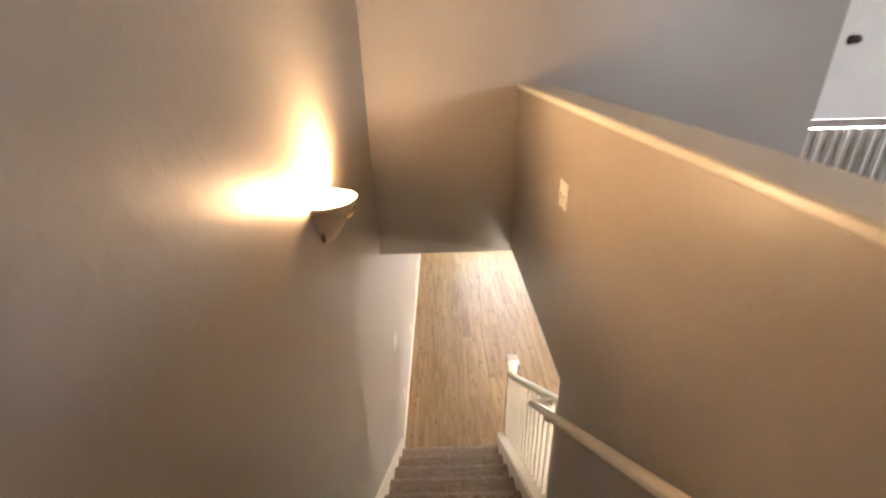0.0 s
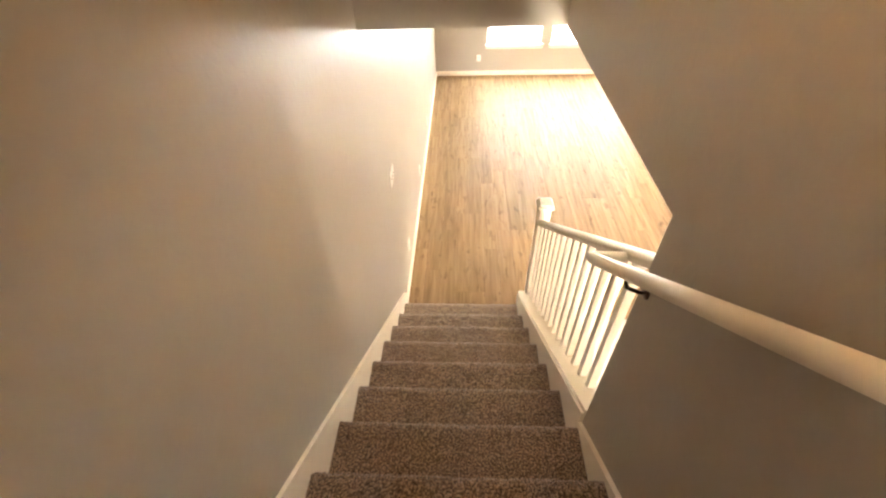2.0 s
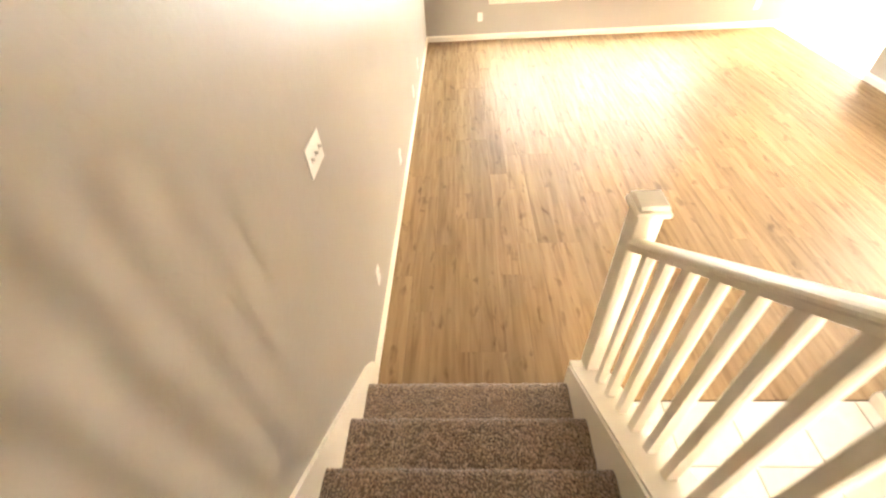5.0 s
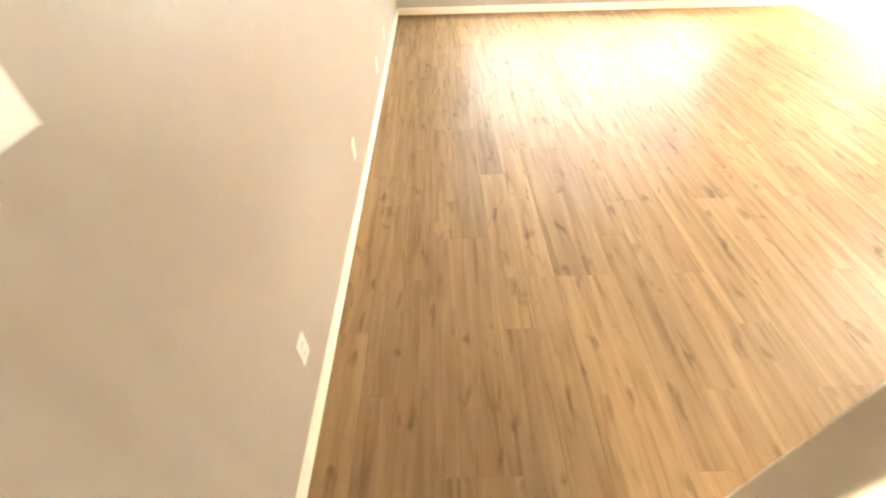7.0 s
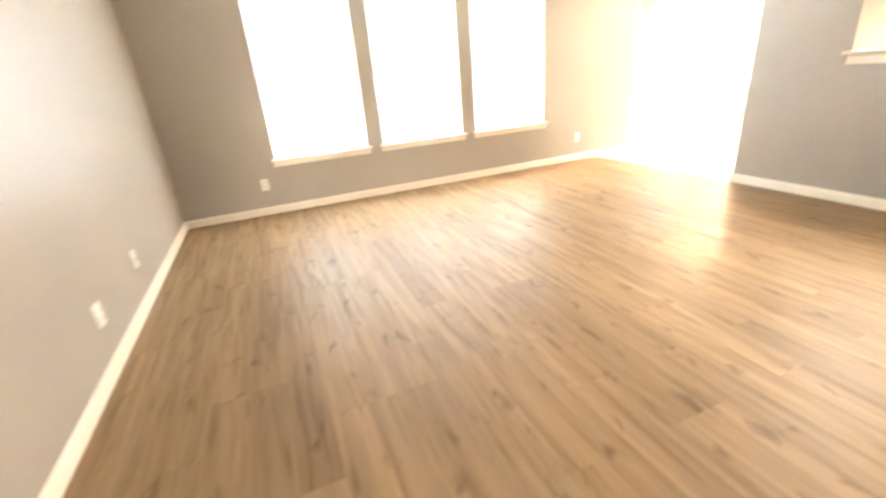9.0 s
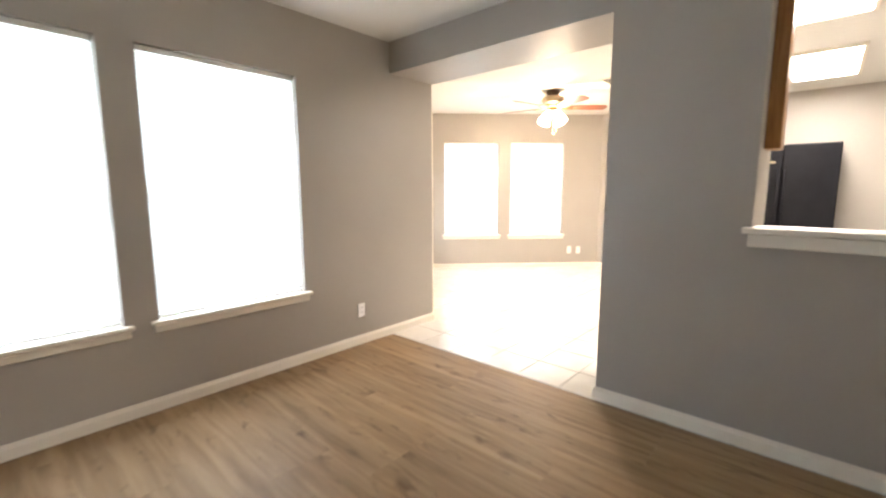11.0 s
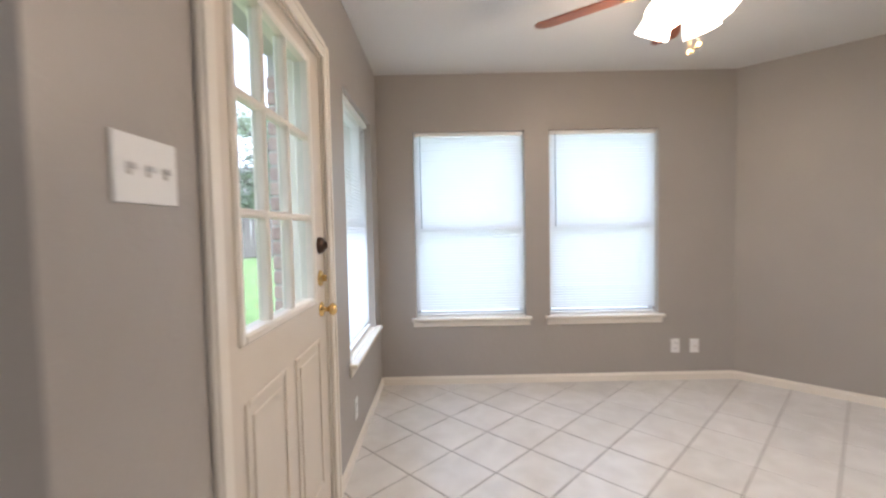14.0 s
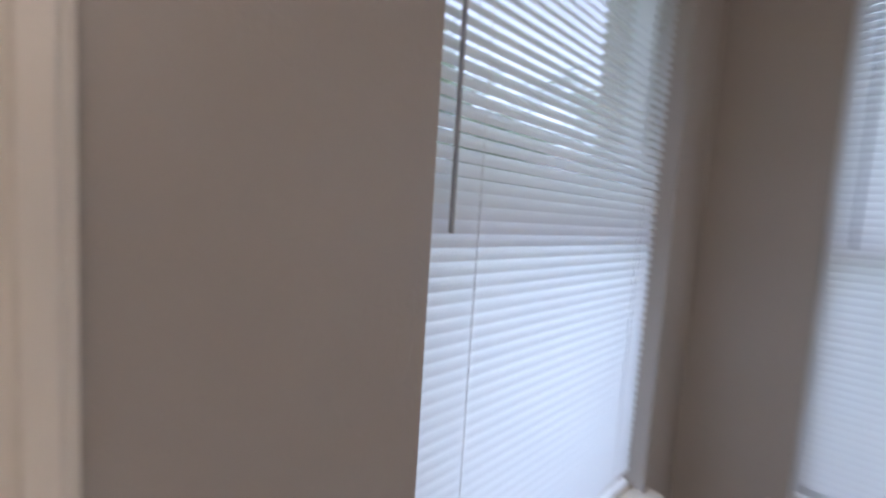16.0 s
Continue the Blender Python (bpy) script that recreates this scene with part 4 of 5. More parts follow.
def ceiling_fan():
    top = thing("ceiling_fan", "five blade cherry and nickel ceiling fan with lit glass shades", "fan", m=pose(FAN.x, FAN.y, HC))
    bm = bmesh.new()
    lathe(bm, [(0.082, -0.0005), (0.082, -0.028), (0.070, -0.045), (0.066, -0.072), (0.0, -0.072)], 28)
    part("canopy", bm, BRONZE, top, "dark bronze ceiling canopy", True)
    bm = bmesh.new()
    lathe(bm, [(0.0, -0.066), (0.095, -0.068), (0.128, -0.082), (0.138, -0.104), (0.134, -0.132), (0.112, -0.158), (0.082, -0.172), (0.0, -0.174)], 32)
    part("motor_housing", bm, NICKEL, top, "antique nickel motor housing", True)
    bm = bmesh.new()
    lathe(bm, [(0.0, -0.172), (0.092, -0.174), (0.096, -0.186), (0.085, -0.200), (0.0, -0.202)], 28)
    part("flywheel", bm, BRASS, top, "bright brass ring under the motor", True)
    bm = bmesh.new()
    lathe(bm, [(0.0, -0.198), (0.046, -0.200), (0.058, -0.220), (0.056, -0.250), (0.040, -0.272), (0.016, -0.285), (0.0, -0.290)], 22)
    part("light_kit", bm, NICKEL, top, "nickel light kit", True)
    for i in range(5):
        m = pose(0, 0, -0.208, 0, 0, 168 + 72 * i)
        bm = bmesh.new()
        cube(bm, (0.070, -0.012, -0.004), (0.200, 0.012, 0.003), 0.003)
        for q in (-1, 1):
            tube(bm, [(0.125, q * 0.006, 0.0), (0.160, q * 0.036, 0.001), (0.205, q * 0.040, 0.0), (0.245, q * 0.012, 0.0)], 0.006, 6)
        lathe(bm, [(0.0, 0.004), (0.030, 0.003), (0.032, -0.004), (0.0, -0.006)], 14, pose(0.225, 0, 0))
        ob = part("blade_iron", bm, BRASS, top, "brass scrolled blade arm")
        ob.matrix_local = m @ pose(0, 0, 0, -12, 0, 0)
        bm = bmesh.new()
        pts = [(0.20, -0.050), (0.24, -0.060), (0.45, -0.068), (0.62, -0.070), (0.655, -0.060), (0.675, -0.030), (0.678, 0.010), (0.665, 0.050), (0.635, 0.070), (0.45, 0.068), (0.24, 0.060), (0.20, 0.050)]
        prism(bm, pts, 0.004, 0.011, 'z')
        ob = part("blade", bm, BLADE, top, "cherry wood fan blade")
        ob.matrix_local = m @ pose(0, 0, 0, -12, 0, 0)
    for k in range(4):
        a = 167 + 90 * k
        m = pose(0.070 * math.cos(radians(a)), 0.070 * math.sin(radians(a)), -0.256) @ pose(0, 0, 0, 0, 0, a) @ pose(0, 0, 0, 0, -30, 0)
        bm = bmesh.new()
        lathe(bm, [(0.022, 0.004), (0.030, -0.012), (0.046, -0.040), (0.058, -0.080), (0.064, -0.120), (0.074, -0.155), (0.071, -0.155), (0.060, -0.120), (0.053, -0.080), (0.040, -0.040), (0.0, -0.016)], 20)
        ob = part("glass_shade", bm, GLOBE, top, "glowing frosted tulip glass shade", True)
        ob.matrix_local = m
    for x, y, l in ((-0.022, -0.030, 0.245), (0.012, -0.052, 0.215)):
        bm = bmesh.new()
        tube(bm, [(x, y, -0.275), (x, y, -0.275 - l)], 0.0014, 5)
        lathe(bm, [(0.0, 0.012), (0.006, 0.006), (0.009, -0.008), (0.0, -0.016)], 8, pose(x, y, -0.275 - l))
        part("pull_chain", bm, BRASS, top, "brass pull chain")


ceiling_fan()


def ceiling_vent():
    top = thing("ceiling_vent", "cream metal ceiling air register", "vent", m=pose(7.58, 4.715, HC))
    w, d = 0.19, 0.135
    bm = bmesh.new()
    for lo, hi in (((-w, -d, -0.008), (w, -d + 0.03, -0.0005)), ((-w, d - 0.03, -0.008), (w, d, -0.0005)), ((-w, -d + 0.03, -0.008), (-w + 0.03, d - 0.03, -0.0005)), ((w - 0.03, -d + 0.03, -0.008), (w, d - 0.03, -0.0005))):
        cube(bm, lo, hi, 0.002)
    part("frame", bm, TRIM, top)
    bm = bmesh.new()
    cube(bm, (-w + 0.03, -d + 0.03, -0.002), (w - 0.03, d - 0.03, -0.0005))
    part("backing", bm, DARK, top)
    for i in range(11):
        bm = bmesh.new()
        y = -d + 0.04 + i * 0.019
        cube(bm, (-w + 0.03, -0.009, -0.0008), (w - 0.03, 0.009, 0.0008))
        ob = part("slat", bm, TRIM, top)
        ob.matrix_local = pose(0, y, -0.010, 28, 0, 0)


ceiling_vent()

# ---------------------------------------------------------------- kitchen seen through the hatch


def hatch_sill():
    bm = bmesh.new()
    cube(bm, (X1 - 0.055, HATCH[0] - 0.03, HATCH[2] - 0.03), (X1 - 0.0005, HATCH[1] + 0.035, HATCH[2]), 0.006)
    cube(bm, (X1 - 0.001, HATCH[0] + 0.001, HATCH[2] - 0.029), (X1 + 0.16, HATCH[1] - 0.001, HATCH[2]))
    cube(bm, (X1 - 0.022, HATCH[0], HATCH[2] - 0.095), (X1 - 0.0005, HATCH[1] + 0.012, HATCH[2] - 0.0305), 0.006)
    tagged(part("hatch_sill", bm, TRIM), "cream white sill and apron of the serving hatch", "sill", kind="structure")


hatch_sill()


def refrigerator():
    top = thing("refrigerator", "glossy black side by side refrigerator", "refrigerator", m=pose(8.94, 3.19, 0))
    bm = bmesh.new()
    cube(bm, (0.065, -0.455, 0.02), (0.70, 0.455, 1.80), 0.006)
    part("body", bm, BLACK, top)
    for a, b in ((-0.453, 0.05), (0.056, 0.453)):
        bm = bmesh.new()
        cube(bm, (0.0, a, 0.10), (0.06, b, 1.815), 0.012, segs=2)
        d = part("door", bm, BLACK, top)
        bm = bmesh.new()
        y = 0.02 if a < 0 else 0.086
        tube(bm, [(-0.002, y, 0.62), (-0.04, y, 0.66), (-0.04, y, 1.50), (-0.002, y, 1.54)], 0.012, 10)
        part("handle", bm, BLACK, d, smooth=True)
    bm = bmesh.new()
    cube(bm, (-0.004, 0.17, 0.98), (0.002, 0.34, 1.32), 0.004)
    part("dispenser", bm, DARK, top, "dark ice and water dispenser")
    bm = bmesh.new()
    cube(bm, (-0.002, 0.12, 1.60), (0.001, 0.26, 1.625))
    part("badge", bm, NICKEL, top)
    bm = bmesh.new()
    cube(bm, (0.03, -0.44, 0.0), (0.6, 0.44, 0.022))
    part("foot_grille", bm, DARK, top)


refrigerator()


def wall_cabinet():
    top = thing("upper_cabinet", "honey oak upper kitchen cabinet hung beside the hatch", "cabinet", m=pose(X1 + 0.16, 3.005, 1.49))
    bm = bmesh.new()
    cube(bm, (0, 0, 0), (0.15, 0.066, 0.72), 0.003)
    part("body", bm, OAK, top)
    bm = bmesh.new()
    cube(bm, (0.151, 0.004, 0.006), (0.17, 0.062, 0.714), 0.004)
    part("door", bm, OAK, top)


wall_cabinet()
for x in (6.13, 8.28):
    top = thing("ceiling_light", "lit rectangular fluorescent ceiling panel in white frame", "lamp", "kitchen ceiling lights", m=pose(x, 2.955, HC))
    bm = bmesh.new()
    for lo, hi in (((-0.62, -0.29, -0.03), (0.62, -0.26, -0.0005)), ((-0.62, 0.26, -0.03), (0.62, 0.29, -0.0005)), ((-0.62, -0.26, -0.03), (-0.59, 0.26, -0.0005)), ((0.59, -0.26, -0.03), (0.62, 0.26, -0.0005))):
        cube(bm, lo, hi, 0.003)
    part("frame", bm, TRIM, top)
    bm = bmesh.new()
    cube(bm, (-0.59, -0.26, -0.008), (0.59, 0.26, -0.002))
    part("diffuser", bm, PANEL, top, "glowing acrylic diffuser")

# upper landing closet door and return air grille


def upper_closet():
    top = thing("door_2", "white closet door with dark knob on the landing", "door", kind="structure", m=m_up)
    a, b, z0, z1 = UPDOOR
    bm = bmesh.new()
    cube(bm, (a + 0.004, 0.02, z0 + 0.004), (b - 0.004, 0.055, z1 - 0.004), 0.003)
    part("door_leaf", bm, WHITE, top)
    bm = bmesh.new()
    lathe(bm, [(0.0, 0.06), (0.022, 0.055), (0.026, 0.04), (0.010, 0.028), (0.010, 0.008), (0.028, 0.0)], 16, pose(a + 0.10, 0.02, z0 + 0.50, 90))
    part("door_knob", bm, BRONZE, top, "dark bronze door knob", True)
    g = thing("return_grille", "white return air grille with upright bars under the closet door", "vent", m=m_up)
    bm = bmesh.new()
    z0, z1 = ZU + 0.10, ZU + 0.55
    cube(bm, (a, 0.06, z0), (b, 0.07, z1))
    part("backing", bm, SLOTGREY, g)
    for i in range(9):
        x = a + 0.01 + i * 0.095
        bm = bmesh.new()
        cube(bm, (x - 0.007, 0.01, z0), (x + 0.007, 0.05, z1), 0.002)
        part("bar", bm, WHITE, g)


upper_closet()

# ---------------------------------------------------------------- back yard
GZ = -0.16


def lawn_height(y):
    k = min(1.0, max(0.0, (y - 10.0) / 14.0))
    return GZ + 0.42 * k * k * (3 - 2 * k)


def ground():
    bm = bmesh.new()
    xs = [-400, -60] + [-20 + 2 * i for i in range(26)] + [60, 400]
    ys = [-400, -60, 0, 5] + [8 + i for i in range(20)] + [40, 90, 400]
    grid = [[bm.verts.new((x, y, lawn_height(y))) for x in xs] for y in ys]
    for p, q in zip(grid, grid[1:]):
        for i in range(len(xs) - 1):
            bm.faces.new((p[i], p[i + 1], q[i + 1], q[i]))
    tagged(part("ground", bm, GRASS, smooth=True), "green lawn of the back yard", "ground", kind="structure")


ground()


def fence():
    top = thing("fence", "weathered grey wooden fence with new cedar boards and white section", "fence")
    FY = 22.5
    z0 = lawn_height(FY)
    boards = {}
    for i, mat in enumerate((GREYWOOD, CEDAR, SCREEN)):
        bm = bmesh.new()
        cube(bm, (-0.069, -0.01, 0.03), (0.069, 0.01, 1.95 if i < 2 else 1.25), 0.004)
        boards[i] = mesh_of("board", bm, mat)
    for k in range(190):
        x = -8 + k * 0.144
        fresh = 6.45 < x < 6.75 or 7.03 < x < 7.4 or 7.75 < x < 9.1 or 4.55 < x < 4.75 or 5.05 < x < 5.2
        ob = new("board", boards[2 if 9.1 < x < 10.9 else 1 if fresh else 0])
        ob.parent = top
        ob.matrix_local = pose(x, FY, z0 + random.uniform(-0.03, 0.02), random.uniform(-1, 1), random.uniform(-0.6, 0.6), random.uniform(-2, 2))
    for z in (0.35, 1.5):
        bm = bmesh.new()
        cube(bm, (-8.1, FY + 0.012, z0 + z), (19.4, FY + 0.05, z0 + z + 0.085))
        part("rail", bm, GREYWOOD, top)
    for k in range(9):
        bm = bmesh.new()
        x = -7.5 + k * 3.2
        cube(bm, (x - 0.045, FY + 0.05, z0 - 0.1), (x + 0.045, FY + 0.14, z0 + 1.9), 0.004)
        part("post", bm, GREYWOOD, top)


fence()


def tree(x, y, height, spread, seed, leaves, low=0.35, lean=0.15, leaf=0.075):
    rnd = random.Random(seed)
    top = thing("tree", "leafy green tree with slender dark trunk", "tree", "yard trees", m=pose(x, y, lawn_height(y)))
    bm = bmesh.new()
    tips = []

    def limb(p, v, length, r, depth):
        pts = [p]
        steps = 5
        for s in range(steps):
            v = (v + Vector((rnd.uniform(-1, 1), rnd.uniform(-1, 1), rnd.uniform(-0.4, 0.6))) * 0.2).normalized()
            pts.append(pts[-1] + v * length / steps)
        n = 7
        prev = None
        for s, q in enumerate(pts):
            rr = r * (1 - 0.75 * s / steps)
            a = v.orthogonal().normalized()
            b = v.cross(a)
            ring = [bm.verts.new(q + rr * (a * math.cos(6.283 * i / n) + b * math.sin(6.283 * i / n))) for i in range(n)]
            if prev:
                for i in range(n):
                    bm.faces.new((prev[i], prev[(i + 1) % n], ring[(i + 1) % n], ring[i]))
            prev = ring
        if depth < 3:
            for k in range((8, 5, 4)[depth]):
                t = rnd.uniform(low if depth == 0 else 0.3, 1.0)
                i = min(int(t * steps), steps - 1)
                q = pts[i].lerp(pts[i + 1], t * steps - i)
                a = rnd.uniform(0, 6.283)
                limb(q, Vector((math.cos(a), math.sin(a), rnd.uniform(-0.05, 0.8))).normalized(), length * rnd.uniform(0.42, 0.62), r * 0.42, depth + 1)
        if depth > 1:
            tips.extend(pts[1:])
    limb(Vector((0, 0, -0.05)), Vector((rnd.uniform(-lean, lean), rnd.uniform(-lean, lean), 1)), height * 0.7, height * 0.019, 0)
    part("trunk", bm, BARK, top, smooth=True)
    vs, fs = [], []
    for _ in range(leaves):
        c = rnd.choice(tips) + Vector((rnd.gauss(0, 1), rnd.gauss(0, 1), rnd.gauss(0, 0.8))) * spread
        rot = Euler((rnd.uniform(-0.9, 0.9), rnd.uniform(-0.9, 0.9), rnd.uniform(0, 6.3))).to_matrix()
        s = rnd.uniform(0.7, 1.3) * leaf
        i = len(vs)
        vs += [tuple(c + rot @ Vector(p)) for p in ((-s, 0, 0), (-s * 0.2, -s * 0.42, s * 0.12), (s, 0, -s * 0.1), (-s * 0.2, s * 0.42, s * 0.12))]
        fs.append((i, i + 1, i + 2, i + 3))
    me = bpy.data.meshes.new("crown")
    me.from_pydata(vs, [], fs)
    me.materials.append(LEAF)
    ob = new("crown", me)
    ob.parent = top
    tagged(ob, kind="stuff")


tree(6.55, 25.2, 10.5, 0.34, 3, 13000, 0.34, 0.05, 0.10)
tree(2.2, 23.8, 9.5, 0.32, 5, 13000, 0.30, 0.05, 0.10)
tree(10.6, 27.5, 7.2, 0.32, 8, 10000, 0.32, leaf=0.10)
tree(-3.0, 27.0, 11.0, 0.4, 11, 15000, 0.25, leaf=0.13)
tree(15.5, 25.0, 9.5, 0.36, 14, 9000, 0.25, leaf=0.12)
tree(19.0, 17.0, 6.8, 0.24, 17, 7000, 0.35, leaf=0.08)
for x, y, h, seed in ((0.5, 29.0, 7.0, 21), (4.6, 30.5, 6.2, 22), (8.8, 31.0, 6.6, 23)):      # low growth behind the fence
    tree(x, y, h, 0.55, seed, 9000, 0.08, 0.2, 0.15)


def shrub():
    rnd = random.Random(2)
    m, nt, b = nodes_of("dry_red_leaf")
    b.inputs["Base Color"].default_value, b.inputs["Roughness"].default_value = (0.30, 0.12, 0.06, 1), 0.7
    top = thing("shrub", "small dry reddish shrub in the lawn", "shrub", m=pose(7.45, 12.2, lawn_height(12.2)))
    bm = bmesh.new()
    ends = []
    for k in range(7):
        a = rnd.uniform(0, 6.28)
        e = Vector((0.16 * math.cos(a), 0.16 * math.sin(a), rnd.uniform(0.28, 0.5)))
        tube(bm, [(0, 0, -0.02), e * 0.5 + Vector((0, 0, 0.05)), e], 0.006, 5)
        ends += [e * t for t in (0.5, 0.7, 0.85, 1.0)]
    part("stems", bm, BARK, top)
    bm = bmesh.new()
    for _ in range(70):
        c = rnd.choice(ends) + Vector((rnd.gauss(0, 0.03), rnd.gauss(0, 0.03), rnd.gauss(0, 0.03)))
        rot = Euler((rnd.uniform(0, 6), rnd.uniform(0, 6), rnd.uniform(0, 6))).to_matrix()
        bm.faces.new([bm.verts.new(c + rot @ Vector(p)) for p in ((-0.04, 0, 0), (0, -0.02, 0.005), (0.04, 0, 0), (0, 0.02, 0.005))])
    tagged(part("leaves", bm, m, top), kind="stuff")


shrub()


def planter():
    top = thing("garden_box", "low pale wooden garden box by the fence", "planter", m=pose(5.5, 21.6, lawn_height(21.6)))
    for lo, hi in (((-0.6, -0.3, 0), (0.6, -0.26, 0.5)), ((-0.6, 0.26, 0), (0.6, 0.3, 0.5)), ((-0.6, -0.26, 0), (-0.56, 0.26, 0.5)), ((0.56, -0.26, 0), (0.6, 0.26, 0.5))):
        bm = bmesh.new()
        cube(bm, lo, hi, 0.006)
        part("side_board", bm, PINE, top)


planter()


def leaf_litter():
    rnd = random.Random(9)
    for shade, colour, count in (("brown", (0.24, 0.13, 0.06), 500), ("pale tan", (0.36, 0.33, 0.25), 1100)):
        m = simple(shade.replace(" ", "_") + "_dead_leaf", colour, 0.8, vary=0.35, scale=30)
        bm = bmesh.new()
        for _ in range(count):
            if rnd.random() < 0.75:
                x, y = rnd.gauss(6.3, 1.1), 8.75 + abs(rnd.gauss(0, 0.9))
            else:
                x, y = rnd.uniform(3, 10), rnd.uniform(8.6, 19)
            c = Vector((x, y, lawn_height(y) + 0.03))
            s = rnd.uniform(0.6, 1.1)
            rot = Euler((rnd.uniform(-0.5, 0.5), rnd.uniform(-0.5, 0.5), rnd.uniform(0, 6))).to_matrix()
            bm.faces.new([bm.verts.new(c + rot @ (Vector(p) * s)) for p in ((-0.045, 0, 0.006), (0, -0.025, 0), (0.045, 0, 0.006), (0, 0.025, 0))])
        tagged(part("leaf_litter", bm, m), "dry %s leaves scattered on the lawn" % shade, "leaves", kind="stuff")


leaf_litter()


def far_house(x, y, w, label):
    top = thing("neighbour_house", label, "house", m=pose(x, y, lawn_height(y) - 0.02))
    bm = bmesh.new()
    cube(bm, (-w, 0, 0), (w, 6, 3.0))
    part("wall", bm, SIDING, top)
    bm = bmesh.new()
    prism(bm, [(-0.5, 2.9), (3.0, 5.6), (6.5, 2.9)], -w - 0.4, w + 0.4, 'x')
    part("roof", bm, ROOF, top)
    for q in (-w * 0.5, w * 0.45):
        bm = bmesh.new()
        cube(bm, (q - 0.5, -0.05, 0.9), (q + 0.5, 0.01, 2.3), 0.01)
        win = part("window", bm, SCREEN, top)
        bm = bmesh.new()
        cube(bm, (q - 0.43, -0.06, 0.97), (q + 0.43, -0.045, 2.23))
        part("pane", bm, BLACK, win)


far_house(13.5, 33, 5, "neighbouring house with pale siding and grey roof behind the fence")
far_house(-6, 36, 6, "neighbouring house with grey roof far behind the trees")

# ---------------------------------------------------------------- brick veneer outside the nook door wall


def brick_wall():
    bm = bmesh.new()
    y0, y1 = T + 0.001, T + 0.094
    a, b = DOOR[0] - 0.02, DOOR[1] + 0.02
    for lo, hi in (((0.05, y0, GZ - 0.1), (a - 0.008, y1, 2.7)), ((b + 0.008, y0, GZ - 0.1), (SIDE_WINDOW[0] - 0.0, y1, 2.7)), ((a, y0, DOOR[2] + 0.02), (b, y1, 2.7)), ((SIDE_WINDOW[1], y0, GZ - 0.1), (L1 + 0.1, y1, 2.7)), ((SIDE_WINDOW[0], y0, GZ - 0.1), (SIDE_WINDOW[1], y1, NZ0 - 0.03)), ((SIDE_WINDOW[0], y0, NZ1), (SIDE_WINDOW[1], y1, 2.7))):
        cube(bm, lo, hi)
    base = part("wall_brick", bm, MORTAR)
    base.matrix_world = M_DOOR
    tagged(base, "red brown brick veneer outside the back door", "wall", kind="structure")
    bm = bmesh.new()
    cube(bm, (-0.0975, -0.045, -0.028), (0.0975, 0.052, 0.028), 0.004)
    me = mesh_of("brick", bm, BRICK)
    for r in range(32):
        z = GZ + 0.03 + r * 0.067
        for side in (0, 1):
            x = a - 0.1 if side == 0 else b + 0.101
            x += (0.0 if r % 2 else (-0.001 if side == 0 else 0.001))
            ob = new("brick", me)
            ob.parent = base
            ob.matrix_local = pose(x, (y0 + y1) / 2 + 0.001, z)


brick_wall()

# ---------------------------------------------------------------- floors: planks and tiles


def wood_floor():
    base = slab("floor_living", (0, 0.0, -0.10), (4.975, Y1, -0.004), UNDER, "oak look vinyl plank floor with dark knots", "floor")
    rnd = random.Random(4)
    w, L = 0.150, 1.22
    meshes = {}

    def plank(x, ya, yb):
        ww = min(w, 4.973 - x)
        key = (round(ww, 3), round(yb - ya, 2))
        if key not in meshes:
            bm = bmesh.new()
            cube(bm, (0.0002, 0.0002, -0.0038), (key[0] - 0.0002, yb - ya - 0.0002, 0.0), 0.0007)
            meshes[key] = mesh_of("plank", bm, PLANK)
        ob = new("plank", meshes[key])
        ob.parent = base
        ob.matrix_local = pose(x, ya, 0)
    x = 0.0
    while x < 4.96:
        y = -rnd.choice([0.0, 0.31, 0.62, 0.92])
        while y < Y1 - 0.01:
            ya, yb = max(y, 0.002), min(y + L, Y1)
            if yb - ya > 0.05:
                plank(x, ya, yb)
            y += L
        x += w


wood_floor()


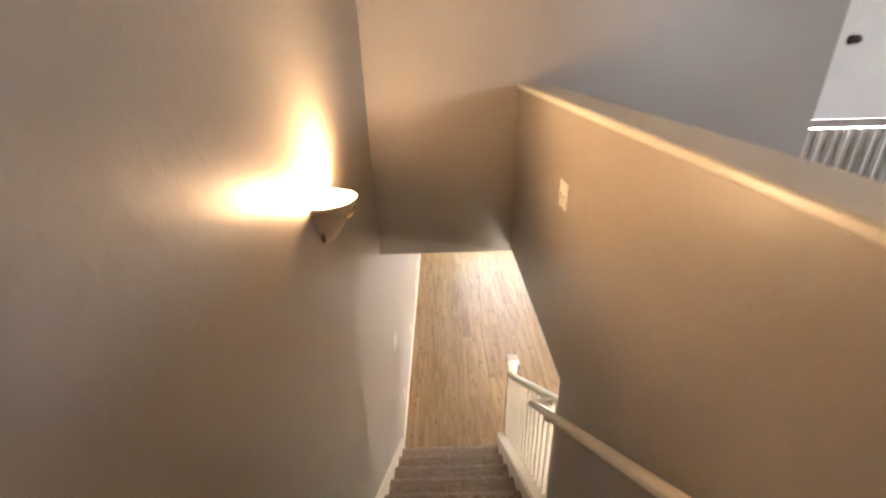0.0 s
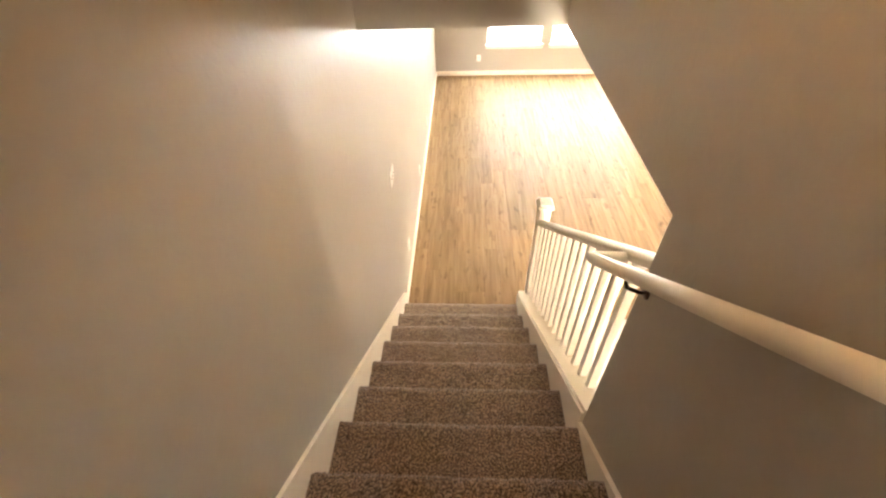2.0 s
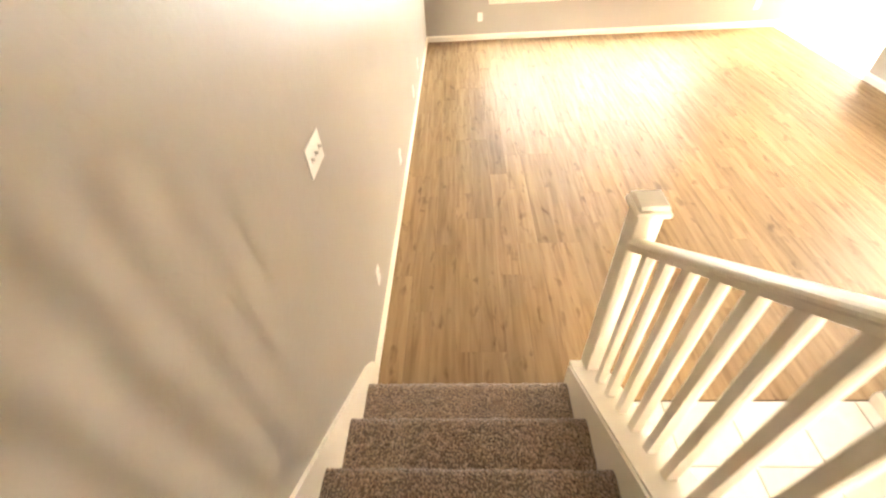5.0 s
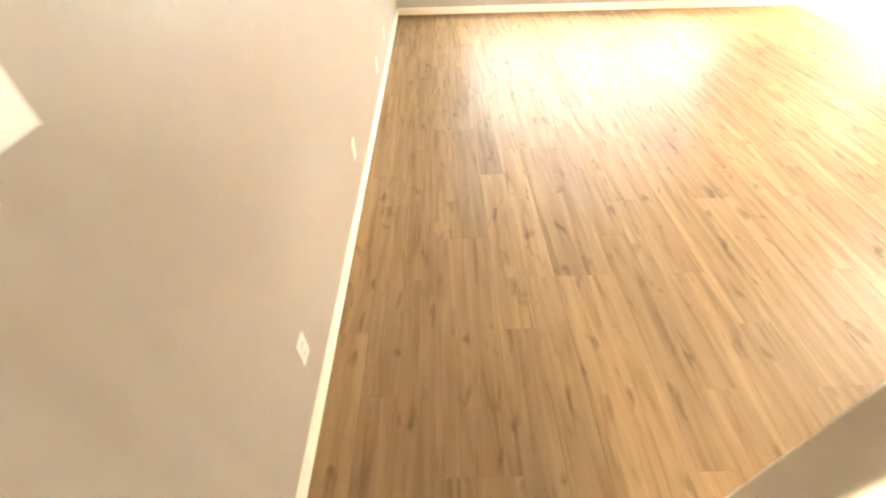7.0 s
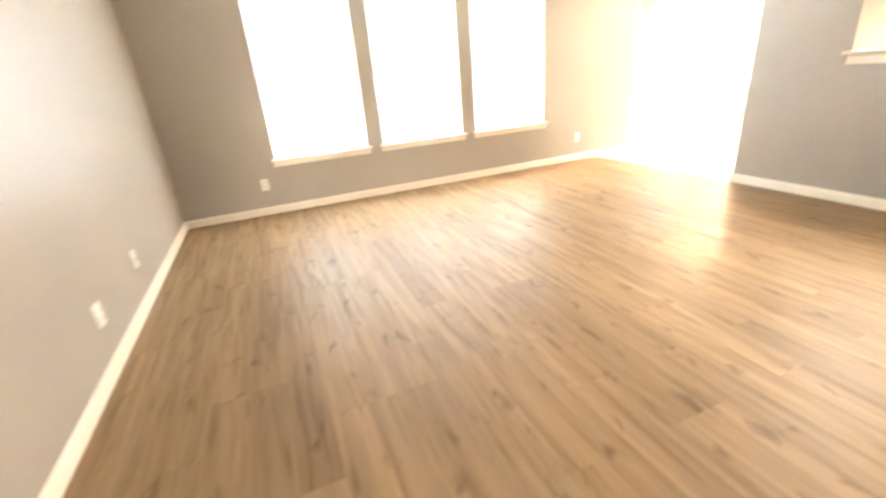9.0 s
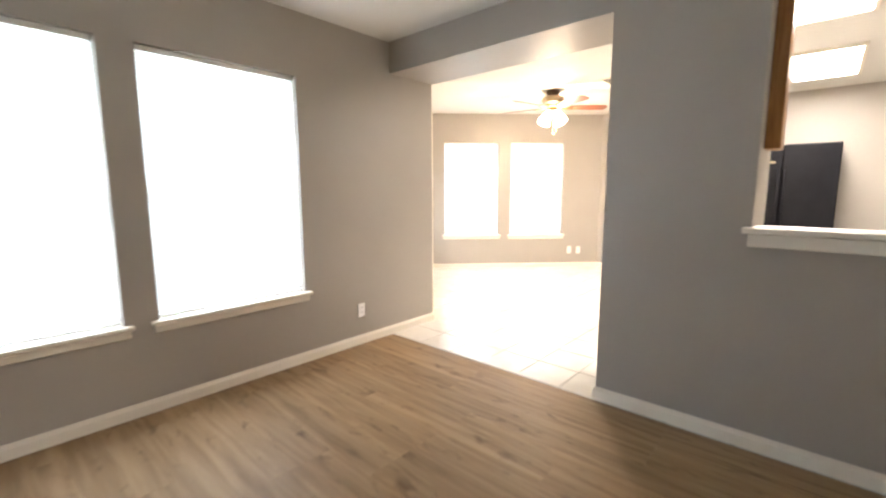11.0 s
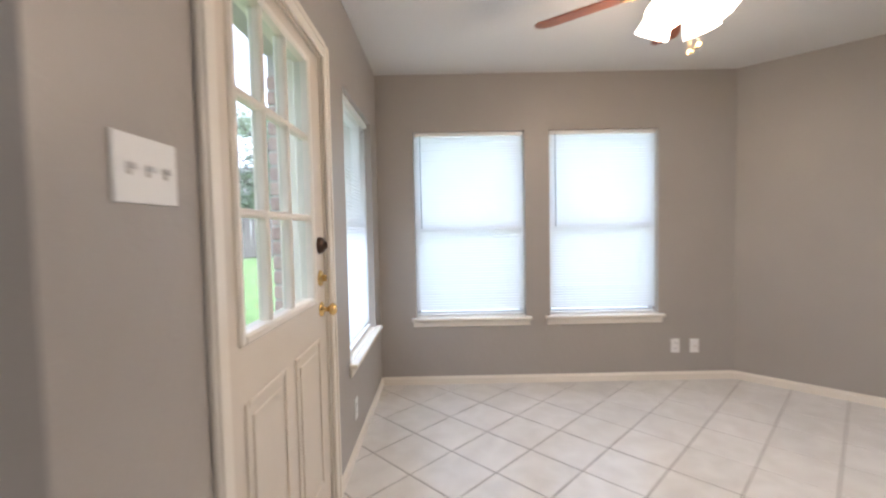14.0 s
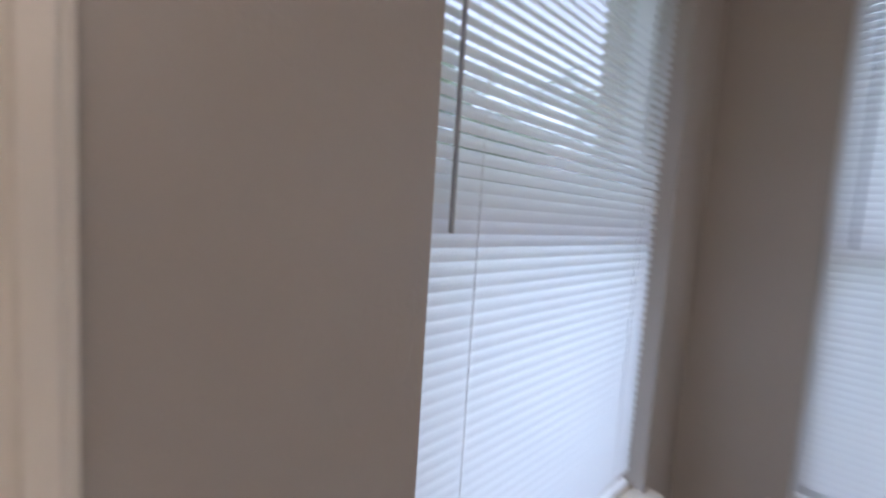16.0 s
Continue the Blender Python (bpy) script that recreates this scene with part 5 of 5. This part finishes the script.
def tiles(base, inside, x0, y0, xa, xb, ya, yb, pitch):
    h = pitch / 2 - 0.003
    i0, i1 = math.floor((xa - x0) / pitch), math.ceil((xb - x0) / pitch)
    j0, j1 = math.floor((ya - y0) / pitch), math.ceil((yb - y0) / pitch)
    cut = {}
    for i in range(i0, i1):
        for j in range(j0, j1):
            cx, cy = x0 + (i + 0.5) * pitch, y0 + (j + 0.5) * pitch
            lo, hi = max(cx - h, xa), min(cx + h, xb)
            lo2, hi2 = max(cy - h, ya), min(cy + h, yb)
            if hi - lo < 0.02 or hi2 - lo2 < 0.02 or not inside(cx, cy):
                continue
            key = (round(hi - lo, 3), round(hi2 - lo2, 3))
            if key not in cut:
                bm = bmesh.new()
                cube(bm, (-key[0] / 2, -key[1] / 2, -0.006), (key[0] / 2, key[1] / 2, 0.0), 0.0025)
                cut[key] = mesh_of("tile", bm, TILE)
            ob = new("tile", cut[key])
            ob.parent = base
            ob.matrix_local = pose((lo + hi) / 2, (lo2 + hi2) / 2, random.uniform(-0.0004, 0.0004))


def tile_floors():
    base = slab("floor_kitchen", (4.977, 0.6, -0.10), (PX, PY + 2.1, -0.0055), GROUT, "off-white ceramic tile floor with grey grout", "floor")
    bm = bmesh.new()
    prism(bm, [(4.977, 0.6), (PX - 0.006, 0.6), (PX - 0.006, PY + 0.02), (C.x, C.y + 0.02), (XE, Y1 + 0.02), (4.977, Y1 + 0.002)], -0.10, -0.0055, 'z')
    old = base.data
    base.data = mesh_of("floor_kitchen", bm, GROUT)
    bpy.data.meshes.remove(old)

    def inside(x, y):
        if y < 2.0 and x > XE:
            return True
        du = S * (x - XE) - S * (y - Y1)      # how far inside the door wall
        dn = S * (C.x - x) + S * (C.y - y)
        if x < XE:
            return y < Y1 or x < XE
        return du > -0.2 and dn > -0.2
    tiles(base, inside, 5.304, 4.029, 4.979, PX - 0.006, 2.1, C.y + 0.02, 0.321)
    base2 = slab("floor_entry", (W + 0.12, -5.9, -0.10), (2.68, -0.004, -0.0035), GROUT, "off-white ceramic tile floor of the entry", "floor")
    tiles(base2, lambda x, y: True, 1.20, -0.004, W + 0.125, 2.676, -3.2, -0.006, 0.321)
    slab("floor_front", (2.68, -5.9, -0.10), (6.0, -0.02, -0.002), simple("grey_brown_plank", (0.13, 0.112, 0.085), 0.5, vary=0.3, scale=9, relief=0.1), "grey brown vinyl floor of the front room", "floor")


tile_floors()
